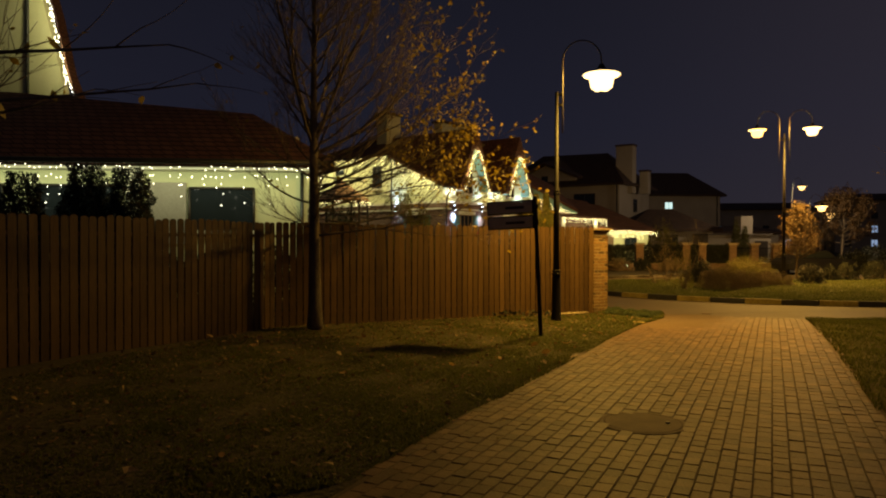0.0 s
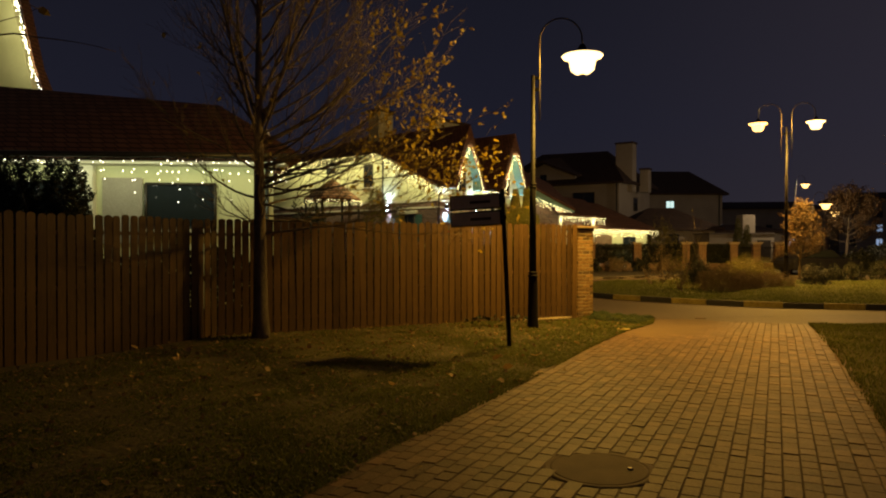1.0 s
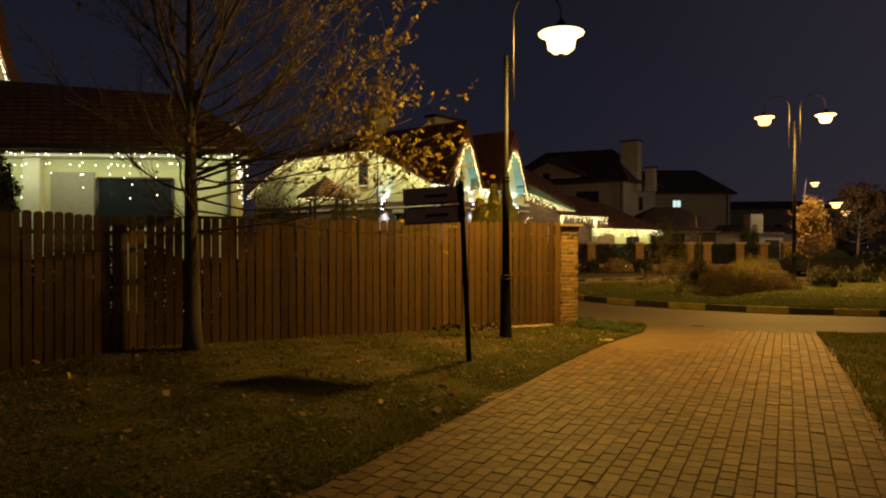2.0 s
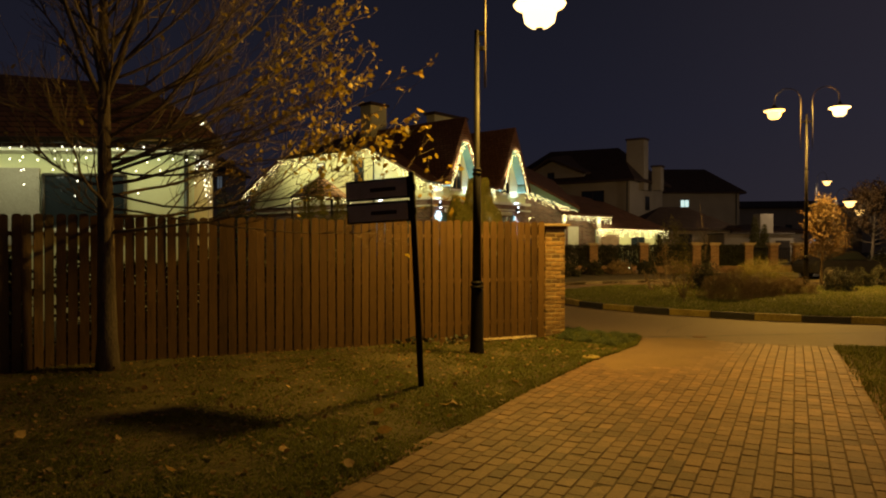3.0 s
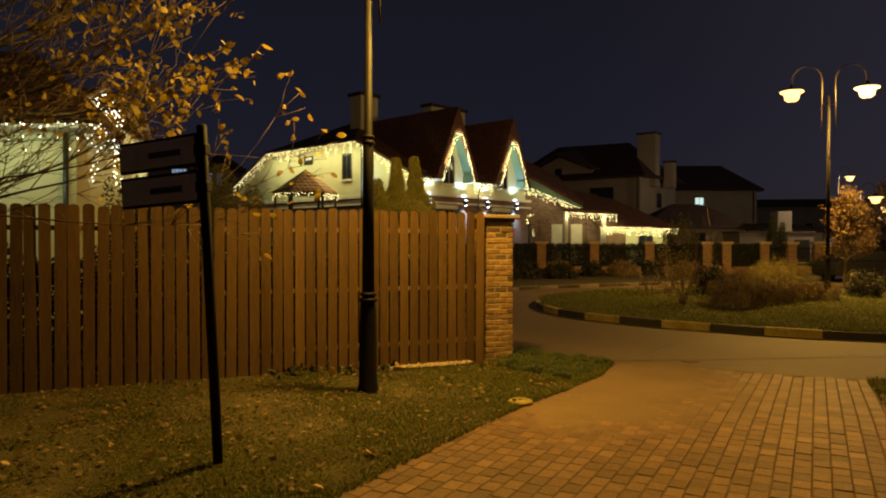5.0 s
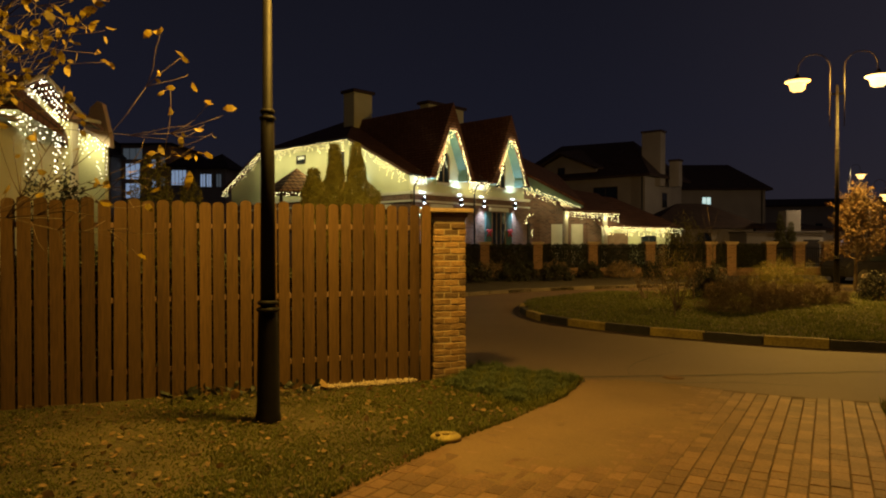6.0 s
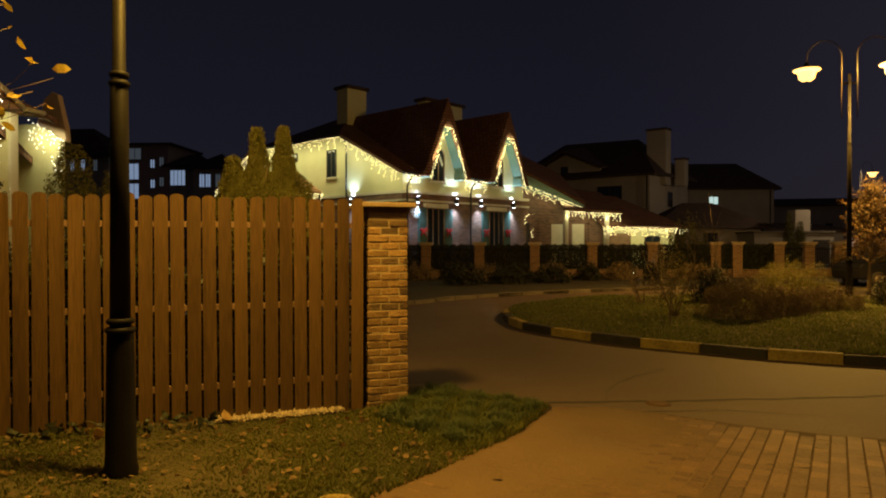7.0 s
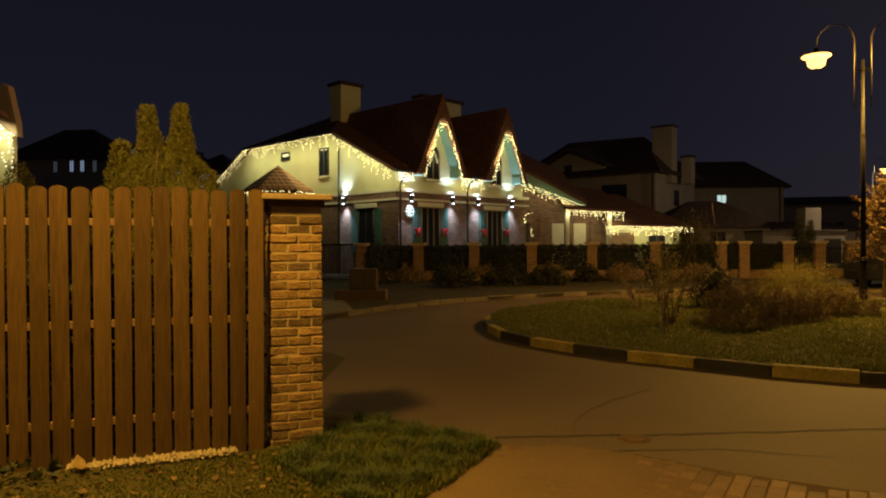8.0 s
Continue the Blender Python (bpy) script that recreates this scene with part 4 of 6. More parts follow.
isl = [(x * 0.985 + 0.22, y * 0.99 + 0.3) for x, y in ISLAND]
pts = scatter(isl, 420000, 12)
pts = pts[(pts[:, 1] < 33) & (pts[:, 0] < 25)]
tagged(part("island_grass", grass_mesh("island_grass", pts, lambda x, y: 0.13 + ROAD_Z + lump(x, y) * 0.06, lambda p: 0.06 + 0.012 * np.sin(p[:, 0] * 2), 13, 0.008), GRASS_GREEN), "short grass on the island", "grass", kind="stuff")
pts = scatter(near_verge, 14000, 15)
pts = pts[np.random.default_rng(5).random(len(pts)) < np.clip(0.55 - 0.12 * (pts[:, 0] - 0.4 * (pts[:, 1] - 9)), 0.14, 0.9)]
tagged(part("fallen_leaves", leaf_mesh("fallen_leaves", [(x, y, verge_z(x, y) + 0.028) for x, y in pts], 0.048, 16, 0.85, 0.75), DRYLEAF), "brown and yellow leaves fallen on the grass", "leaves", kind="stuff")
pts = scatter(near_verge, 150, 25)
tagged(part("large_leaves", leaf_mesh("large_leaves", [(x, y, verge_z(x, y) + 0.045) for x, y in pts], 0.105, 26, 0.5, 0.7), PALELEAF), "large pale leaves lying on the grass", "leaves", kind="stuff")
pts = scatter([(-0.55, 5.2), (4.25, 15.6), (4.6, 15.5), (0.2, 5.2)], 90, 19)
tagged(part("path_leaves", leaf_mesh("path_leaves", [(x, y, 0.045 + fall(x, y)) for x, y in pts], 0.07, 18, 0.9, 0.75), DRYLEAF), "a few dry leaves along the path's edge", "leaves", kind="stuff")
# one large yellow plate of a lid by the path
cap = thing("yellow_lid", pose(3.60, 14.80, 0.03 + fall(3.60, 14.80)), "small round yellow plastic lid in the grass", "lid")
part("disc", lathe([(0.12, 0.0), (0.125, 0.02), (0.11, 0.035), (0.04, 0.04)], 20), KERB_YELLOW, cap)
part("knob", lathe([(0.03, 0.038), (0.028, 0.05), (0.01, 0.054)], 10), KERB_YELLOW, cap)
weeds = scatter([(0.6, 15.9), (2.0, 16.7), (2.1, 16.5), (0.8, 15.7)], 500, 22)
tagged(part("weeds", leaf_mesh("weeds", [(x, y, 0.05 + 0.18 * abs(lump(x * 3, y * 3))) for x, y in weeds], 0.07, 23), HEDGE), "low broad-leaved weeds at the fence's foot", "weeds", kind="stuff")

# ---- houses ----
def icicles(name, line, drop, gap, step, radius, seed, parent_m, label, material=None, skip=0.25):
    """A curtain of light strings hung from a line: a cable, and bulbs on strands of uneven length."""
    material = material or BULB
    r = random.Random(seed)
    ob = thing(name, parent_m, label, "string lights", "icicle lights")
    pts, bm = [], bmesh.new()
    tube(bm, line, 0.012, 4)
    for a, b in zip(line, line[1:]):
        a, b = Vector(a), Vector(b)
        n = max(1, int((b - a).length / (gap * 1.45)))
        for i in range(n):
            p = a.lerp(b, (i + r.random() * 0.6) / n)
            length = drop * r.choice((0.22, 0.45, 0.7, 1.0, 0.55))
            k = max(1, int(length / (step * 1.25)))
            for j in range(k):
                if r.random() > skip:
                    pts.append((p.x + r.uniform(-0.03, 0.03), p.y + r.uniform(-0.03, 0.03), p.z - j * step * 1.25 - r.uniform(0, step * 0.6)))
    part("cable", bm, GUTTER, ob)
    tagged(part("bulb_string", bulb_mesh("bulb_string", pts, radius), material, ob, "glowing warm white bulbs"), kind="stuff")
    return ob


def window(parent, m, width, height, label="", bars=1, lit=None, arch=False, sill=True, tan=False):
    """A window in a wall plane (x along the wall, z up, y out of the wall negative): frame, pane, bars and sill."""
    win = new("window")
    win.parent, win.matrix_basis = parent, m
    if label:
        win["label"] = label
    half = width / 2
    out = [(-half, 0), (half, 0)]
    if arch:
        out += [(half * math.cos(a), height - half + half * math.sin(a)) for a in [math.pi * i / 10 for i in range(11)]]
    else:
        out += [(half, height), (-half, height)]
    part("pane", prism(out, -0.03, -0.01, "y"), lit or PANE, win)
    bm = bmesh.new()
    for (xa, za), (xb, zb) in zip(out, out[1:] + out[:1]):
        d = Vector((xb - xa, 0, zb - za))
        if d.length > 1e-4:
            tube(bm, [(xa, -0.035, za), (xb, -0.035, zb)], 0.045, 4)
    for i in range(bars):
        x = -half + width * (i + 1) / (bars + 1)
        box(bm, (x - 0.03, -0.06, 0), (x + 0.03, -0.015, height - (0.1 if arch else 0)))
    part("frame", bm, TANFRAME if arch or tan else DARKFRAME, win)
    if sill:
        part("sill", boxed((-half - 0.1, -0.14, -0.12), (half + 0.1, 0.02, -0.02), 0.01), TRIM, win)
    return win


HC = (-1.90, 47.70)
HM = pose(HC[0], HC[1], 0, 0, 0, 53)


def house_point(x, y, z):
    return HM @ Vector((x, y, z))


house = thing("gabled_house", HM, "cream stucco house with brick ground storey and two steep gables", "house")
EAVE, HIP, RIDGE = 5.75, 8.0, 10.4
LEN, DEEP = 13.6, 19.2
# the end wall with its half-hipped top; brick storey below, stucco above
body_low = prism([(0, -0.2), (LEN, -0.2), (LEN, DEEP), (0, DEEP)], -0.2, 3.95)
part("brick_storey", body_low, HOUSE_BRICK, house, "reddish brick ground storey")
part("stucco_storey", prism([(0.0, 3.95), (0.0, EAVE), (4.85, HIP), (14.6, HIP), (19.2, 5.85), (19.2, 3.95)], 0.0, LEN, "x"), STUCCO, house, "cream stucco upper storey")
band = bmesh.new()
box(band, (-0.07, -0.07 - 0.2, 3.95), (LEN, 0.0, 4.05))
box(band, (-0.07, -0.07 - 0.2, 4.38), (LEN, 0.0, 4.55))
box(band, (-0.07, 0.0, 3.95), (0.0, DEEP, 4.05))
box(band, (-0.07, 0.0, 4.38), (0.0, DEEP, 4.55))
part("string_course", band, TRIM, house)
part("brick_frieze", box(boxed((-0.02, -0.05, 4.05), (LEN, 0.0, 4.38)), (-0.02, 0.0, 4.05), (0.0, DEEP, 4.38)), HOUSE_BRICK, house)
O = 0.55
SLOPE = (8.06 - 5.50) / (4.85 + O)
front_edge = [(-O, -O), (0.80, -O), (0.80, 0.3), (4.44, 0.3), (4.44, -O), (6.28, -O), (6.28, 0.3), (9.92, 0.3), (9.92, -O), (LEN + O, -O)]
roof_c = [(-O, 4.85, 8.06), (-O, 14.6, 8.06), (-O, 19.7, 5.62), (4.2, 9.75, RIDGE), (LEN + O, 9.75, RIDGE), (LEN + O, 19.7, 5.62)] + [(x, y, 5.50 + (y + O) * SLOPE) for x, y in front_edge]
part("roof", slab(roof_c, [tuple(range(6, 16)) + (4, 3, 0), (0, 3, 1), (1, 3, 4, 5, 2)], 0.16), ROOF, house)
for run in ([(-O - 0.06, 4.7, 7.96), (-O - 0.06, 14.75, 7.96)], [(-O, -O - 0.07, 5.42), (0.5, -O - 0.07, 5.42)], [(4.5, -O - 0.07, 5.42), (6.05, -O - 0.07, 5.42)]):
    part("gutter", tube(bmesh.new(), run, 0.07, 8), GUTTER, house)
bm = bmesh.new()
tube(bm, [(-O, 4.72, 7.9), (-0.12, 4.72, 7.55), (-0.12, 4.72, -0.1)], 0.05, 8)
part("downpipe", bm, GUTTER, house)
for x in (0.30, 5.45):
    bm = bmesh.new()
    tube(bm, [(x, -O - 0.07, 5.4), (x, -O * 0.6, 5.1), (x - 0.25, -0.32, 4.75), (x - 0.25, -0.32, -0.1)], 0.05, 8)
    part("downpipe", bm, GUTTER, house)


def gable(u0, half, top):
    """A wall dormer: its pointed wall, the deep roof over it, and the soffit under the roof's edge."""
    g0 = EAVE - 0.45
    part("gable_wall", prism([(u0 - half + 0.25, g0), (u0 + half - 0.25, g0), (u0, top - 1.15)], -0.22, 0.6, "y"), STUCCO, house)
    over = 0.95
    for s in (-1, 1):
        part("gable_roof", prism([(u0 + s * half, g0), (u0, top), (u0, top - 0.90), (u0 + s * (half - 0.42), g0)], -over, 9.2, "y"), ROOF, house)
        part("soffit", prism([(u0 + s * (half - 0.42), g0 + 0.02), (u0, top - 0.905), (u0, top - 1.0), (u0 + s * (half - 0.47), g0 + 0.02)], -over + 0.04, -0.22, "y"), SOFFIT, house)
        part("verge_board", prism([(u0 + s * (half - 0.40), g0), (u0, top - 0.86), (u0, top - 1.62), (u0 + s * 0.36, top - 1.62), (u0 + s * (half - 0.52), g0 + 0.05)], -over - 0.015, -over + 0.05, "y"), ROOF, house)
        part("eave_return", boxed((u0 + s * (half - 0.58) - 0.16, -over + 0.05, g0 - 0.02), (u0 + s * (half - 0.58) + 0.16, -0.22, g0 + 0.42), 0.01), SOFFIT, house)


gable(2.62, 1.95, 9.75)
gable(8.10, 1.95, 9.75)
F = lambda u, z, y=-0.22: pose(u, y, z)
for u in (2.50, 7.80):
    window(house, F(u, 5.15), 0.95, 1.85, "arched upper window", 1, None, True)
for u0 in (2.3, 7.65):
    window(house, F(u0, 1.2, -0.21), 1.35, 2.4, "tall dark ground-floor window", 2, None, False, False, True)
    part("lintel", boxed((u0 - 0.95, -0.36, 3.62), (u0 + 0.95, -0.2, 3.86), 0.02), TRIM, house)
    for s in (-1, 1):
        sh = bmesh.new()
        x0 = u0 + s * 1.05
        box(sh, (x0 - 0.32, -0.27, 1.2), (x0 + 0.32, -0.21, 3.6), 0.01)
        leaf_ob = part("shutter", sh, SHUTTER, house, "teal louvred shutter")
        for k in range(10):
            part("slat", boxed((x0 - 0.27, -0.285, 1.35 + k * 0.21), (x0 + 0.27, -0.27, 1.47 + k * 0.21)), SHUTTER, leaf_ob)
W = lambda v, z: pose(0, v, z, 0, 0, -90)
window(house, W(6.25, 5.65), 0.85, 1.6, "narrow upper window", 1)
window(house, W(10.3, 6.9), 0.9, 0.5, "small high window", 0, None, False, False)
window(house, pose(-0.0, 2.4, 1.2, 0, 0, -90), 1.25, 2.35, "tall dark ground-floor window", 1, None, False, False)
part("lintel", boxed((-0.14, 1.5, 3.6), (0.0, 3.3, 3.84), 0.02), TRIM, house)
for y0 in (1.4, 3.4):
    part("shutter", boxed((-0.06, y0 - 0.3, 1.2), (0.0, y0 + 0.3, 3.55), 0.01), SHUTTER, house, "teal shutter")
chim = part("chimney", boxed((1.95, 7.2, 8.8), (3.5, 8.3, 11.5), 0.02), STUCCO, house)
part("chimney_cap", boxed((1.8, 7.05, 11.5), (3.65, 8.45, 11.7), 0.03), ROOF_DARK, chim)
chim2 = part("chimney", boxed((10.5, 8.8, 9.0), (14.5, 9.7, 12.2), 0.02), STUCCO, house)
part("chimney_cap", boxed((10.3, 8.62, 12.2), (14.7, 9.88, 12.42), 0.03), ROOF_DARK, chim2)
part("entrance_door", boxed((10.75, -0.27, 0.2), (11.85, -0.2, 3.0), 0.01), DARKFRAME, house, "dark front door")

# wall lamps throwing light up and down
def wall_lamp(x, y, z, out):
    ob = thing("wall_lamp", HM @ pose(x, y, z), "cylindrical wall lamp shining up and down", "wall lamp", "wall lamps")
    part("tube_housing", lathe([(0.075, -0.16), (0.075, 0.16)], 14), GUTTER, ob)
    part("upper_lens", lathe([(0.062, 0.161), (0.062, 0.18)], 14), FIXTURE_GLOW, ob)
    part("lower_lens", lathe([(0.062, -0.18), (0.062, -0.161)], 14), FIXTURE_GLOW, ob)
    part("wall_plate", boxed(*(((0.07, -0.05, -0.08), (0.22, 0.05, 0.08)) if out == "w" else ((-0.05, 0.07, -0.08), (0.05, 0.2, 0.08)))), GUTTER, ob)
    p = house_point(x, y, z)
    lean = house_point(x + (0.15 if out == "w" else 0), y + (0.15 if out == "f" else 0), z) - p
    spot_light("wall_lamp_light", p + Vector((0, 0, 0.19)), p + Vector((0, 0, 2)) + lean, 230, COOL, 104, 0.9)
    spot_light("wall_lamp_light", p + Vector((0, 0, -0.19)), p + Vector((0, 0, -2)) + lean, 260, COOL, 96, 0.9)


for u in (0.72, 3.85, 5.98, 9.1):
    wall_lamp(u, -0.48, 4.05, "f")
wall_lamp(-0.26, 4.15, 4.07, "w")

LBL = "curtain of warm white icicle lights along the eaves"
icicles("icicle_lights", [(-O - 0.1, 4.75, 7.88), (-O - 0.1, 14.6, 7.88)], 0.85, 0.085, 0.12, 0.0225, 1, HM, LBL)
icicles("icicle_lights", [(-O - 0.08, 4.7, 7.8), (-O - 0.08, -0.4, 5.4)], 0.85, 0.08, 0.12, 0.0225, 2, HM, LBL)
icicles("icicle_lights", [(-O - 0.08, 14.6, 7.8), (-O - 0.08, 19.4, 5.4)], 0.85, 0.08, 0.12, 0.0225, 3, HM, LBL)
icicles("icicle_lights", [(-0.4, -O - 0.12, 5.32), (0.7, -O - 0.12, 5.32)], 0.75, 0.065, 0.12, 0.0225, 4, HM, LBL)
icicles("icicle_lights", [(4.3, -O - 0.12, 5.32), (6.3, -O - 0.12, 5.32)], 0.75, 0.065, 0.12, 0.0225, 5, HM, LBL)
for k, u0 in enumerate((2.62, 8.10)):
    icicles("icicle_lights", [(u0 - 1.50, -1.02, 5.25), (u0 - 0.42, -1.02, 7.85), (u0 - 0.28, -1.02, 8.08), (u0 + 0.28, -1.02, 8.08), (u0 + 0.42, -1.02, 7.85), (u0 + 1.50, -1.02, 5.25)], 0.5, 0.055, 0.12, 0.0225, 6 + k, HM, "warm white icicle lights along the gable's edge")

# light of the strings on the walls
strip_light("string_light", house_point(-1.2, 4.8, 7.5), house_point(-1.2, 14.6, 7.5), house_point(0, 9.7, 5.6), 122, LED)
strip_light("string_light", house_point(-1.2, 4.7, 7.4), house_point(-1.2, -0.3, 5.2), house_point(0, 2.6, 5.0), 52, LED)
for u0 in (2.62, 8.10):
    strip_light("string_light", house_point(u0 - 1.2, -1.05, 6.2), house_point(u0 - 0.2, -1.05, 8.2), house_point(u0, -0.2, 6.6), 21, LED)
    strip_light("string_light", house_point(u0 + 1.2, -1.05, 6.2), house_point(u0 + 0.2, -1.05, 8.2), house_point(u0, -0.2, 6.6), 21, LED)
strip_light("string_light", house_point(-0.75, 4.8, 7.3), house_point(-0.75, 14.6, 7.3), house_point(-6, 9.7, 3.0), 140, LED)
strip_light("string_light", house_point(-0.3, -0.8, 5.2), house_point(0.6, -0.8, 5.2), house_point(0.5, -0.2, 4.4), 9, LED)
strip_light("string_light", house_point(4.4, -0.8, 5.2), house_point(6.2, -0.8, 5.2), house_point(6.1, -0.2, 4.4), 11, LED)

# ribbons, a wreath, a star and a garland on the facade
def bow(x, y, z):
    ob = thing("ribbon_bow", HM @ pose(x, y, z), "red ribbon bow on a window shutter", "bow", "ribbon bows")
    bm = bmesh.new()
    for s in (-1, 1):
        tube(bm, [(0, 0, 0), (s * 0.16, -0.03, 0.12), (s * 0.26, -0.03, 0.04), (s * 0.14, -0.03, -0.03), (0, 0, 0)], 0.05, 5)
        tube(bm, [(0, 0, 0), (s * 0.10, -0.02, -0.16), (s * 0.17, -0.02, -0.30)], 0.045, 5)
    part("loops", bm, RED, ob)
    part("knot", lathe([(0.02, -0.06), (0.06, -0.02), (0.06, 0.02), (0.02, 0.06)], 8), RED, ob)


for x in (1.25, 3.3, 6.6, 8.7):
    bow(x, -0.33, 2.35)
star = thing("star_ornament", HM @ pose(0.75, -0.28, 3.35), "white snowflake ornament on the brick wall", "ornament")
bm = bmesh.new()
for k in range(6):
    a = math.pi * k / 3
    tube(bm, [(0, 0, 0), (0.36 * math.cos(a), 0, 0.36 * math.sin(a))], 0.035, 5)
    for s in (-0.5, 0.5):
        tube(bm, [(0.2 * math.cos(a), 0, 0.2 * math.sin(a)), (0.32 * math.cos(a + s), 0, 0.32 * math.sin(a + s))], 0.025, 4)
part("arms", bm, WHITE, star)
part("hub", lathe([(0.03, -0.06), (0.07, -0.02), (0.07, 0.02), (0.03, 0.06)], 10), WHITE, star)
wreath = thing("door_wreath", HM @ pose(11.3, -0.32, 2.3), "pale wreath hung on the dark front door", "wreath")
bm = bmesh.new()
tube(bm, [(0.26 * math.cos(a), 0, 0.26 * math.sin(a)) for a in [math.pi * i / 10 for i in range(21)]], 0.06, 6)
part("ring", bm, HEDGE, wreath)
tagged(part("bulb_string", bulb_mesh("bulb_string", [(0.27 * math.cos(a * 0.42), -0.07, 0.27 * math.sin(a * 0.42)) for a in range(15)], 0.02), BULB, wreath), kind="stuff")
icicles("light_garland", [(10.5, -0.35, 2.9)] + [(11.3 + 0.85 * math.cos(a), -0.35, 3.25 + 0.35 * math.sin(a)) for a in [math.pi * (1 - i / 8) for i in range(9)]] + [(12.1, -0.35, 2.9)], 0.28, 0.07, 0.1, 0.032, 15, HM, "lit garland round the front door")

# entrance wing and garage
WM = pose(4.9, 55.7, 0, 0, 0, 14)
wing = thing("entrance_wing", WM, "low entrance wing with a long sloping tiled roof", "house")
part("wall", prism([(-0.6, -0.1), (5.2, -0.1), (5.2, 3.2), (3.6, 3.95), (-0.6, 5.3)], 0.6, 6.0, "y"), HOUSE_BRICK, wing)
for xa, xb in ((0.8, 1.6), (2.45, 3.0), (4.15, 4.85)):
    part("brick_panel", boxed((xa, 0.50, -0.1), (xb, 0.6, 3.1), 0.01), HOUSE_BRICK, wing)
for xa, xb in ((1.64, 2.41), (3.04, 3.85)):
    part("pale_door", boxed((xa, 0.5, 0.0), (xb, 0.58, 2.9), 0.01), TRIM, wing, "pale painted door panel")
part("roof", slab([(-0.7, -0.2, 6.45), (3.7, -0.2, 4.30), (3.9, 6.2, 6.8), (-0.7, 6.2, 8.9)], [(0, 1, 2, 3)], 0.18), ROOF, wing)
part("bargeboard", prism([(-0.65, 6.26), (3.65, 4.11), (3.65, 3.86), (-0.65, 5.34)], -0.16, -0.05, "y"), SOFFIT, wing, "soffit under the roof's edge, coloured as if in teal light")
part("porch_roof", slab([(2.1, -0.9, 3.86), (5.9, -0.9, 3.68), (6.4, 4.5, 5.3), (2.1, 4.5, 5.9)], [(0, 1, 2, 3)], 0.16), ROOF, wing)
part("porch_post", boxed((2.15, -0.75, -0.1), (2.4, -0.5, 3.7), 0.02), TRIM, wing)
part("porch_post", boxed((4.85, -0.75, -0.1), (5.1, -0.5, 3.6), 0.02), TRIM, wing)
garage = thing("garage", WM, "low garage with a wide tiled roof", "garage")
part("wall", boxed((5.2, 0.2, -0.1), (10.0, 6, 2.6), 0.02), STUCCO, garage)
part("roof", slab([(4.6, -0.7, 2.86), (10.5, -0.7, 2.68), (10.5, 7, 2.68), (4.6, 7, 5.2), (4.6, 4.2, 5.2), (7.4, 4.2, 5.0), (7.4, 7, 5.0)], [(0, 1, 5, 4), (1, 2, 6, 5), (4, 5, 6, 3)], 0.14), ROOF, garage)
part("garage_door", boxed((5.3, 0.12, 0.0), (6.9, 0.2, 2.3), 0.01), RAIL, garage, "tan panelled garage door")
window(garage, pose(8.4, 0.19, 1.3), 1.0, 0.8, "small dark window", 1, None, False, True)
icicles("icicle_lights", [(-0.5, -0.3, 5.45), (3.5, -0.3, 3.98)], 0.7, 0.05, 0.12, 0.0225, 21, WM, LBL)
icicles("icicle_lights", [(2.1, -1.0, 3.70), (5.85, -1.0, 3.52)], 0.6, 0.045, 0.11, 0.0225, 22, WM, LBL, None, 0.15)
icicles("icicle_lights", [(4.7, -0.8, 2.74), (10.4, -0.8, 2.58)], 0.68, 0.042, 0.10, 0.0225, 23, WM, LBL, None, 0.1)
wp = lambda x, y, z: WM @ Vector((x, y, z))
strip_light("string_light", wp(2.2, -0.9, 3.4), wp(5.8, -0.9, 3.3), wp(4, 0.6, 2.2), 22, LED)
strip_light("string_light", wp(5.0, -0.75, 2.4), wp(10.2, -0.75, 2.3), wp(7.5, 0.3, 1.4), 24, LED)
strip_light("string_light", wp(-0.3, -0.3, 5.1), wp(3.4, -0.3, 3.8), wp(1.5, 0.6, 3.4), 12, LED)

# gazebo
gz = thing("gazebo", pose(-9.3, 50.4, 0, 0, 0, 20), "small garden gazebo with a tiled pyramid roof", "gazebo")
ring = [(2.0 * math.cos(math.pi * k / 3), 2.15 * math.sin(math.pi * k / 3), 4.75) for k in range(6)]
part("roof", slab(ring + [(0, 0, 6.2)], [(k, (k + 1) % 6, 6) for k in range(6)], 0.12), TERRACOTTA, gz)
for k in range(6):
    part("post", boxed((1.85 * math.cos(math.pi * k / 3) - 0.08, 1.85 * math.sin(math.pi * k / 3) - 0.08, -0.1), (1.85 * math.cos(math.pi * k / 3) + 0.08, 1.85 * math.sin(math.pi * k / 3) + 0.08, 4.7), 0.01), DARKFRAME, gz)
part("rail", slab([(1.9 * math.cos(math.pi * k / 3), 1.9 * math.sin(math.pi * k / 3), 2.4) for k in range(6)], [tuple(range(6))], 0.1), DARKFRAME, gz)
icicles("icicle_lights", [(2.1 * math.cos(math.pi * k / 3), 2.1 * math.sin(math.pi * k / 3), 4.6) for k in range(3, 8)], 0.5, 0.12, 0.11, 0.0225, 25, pose(-9.3, 50.4, 0, 0, 0, 20), LBL)

# brick garden wall: piers, dark panels with a hedge behind
wall_x = lambda px: (1.02 + 0.02628 * (px - 784), 44.4 + 0.00349 * (px - 784))
gw = thing("garden_wall", Matrix(), "garden wall of brick piers with stone caps and dark infill panels", "wall")


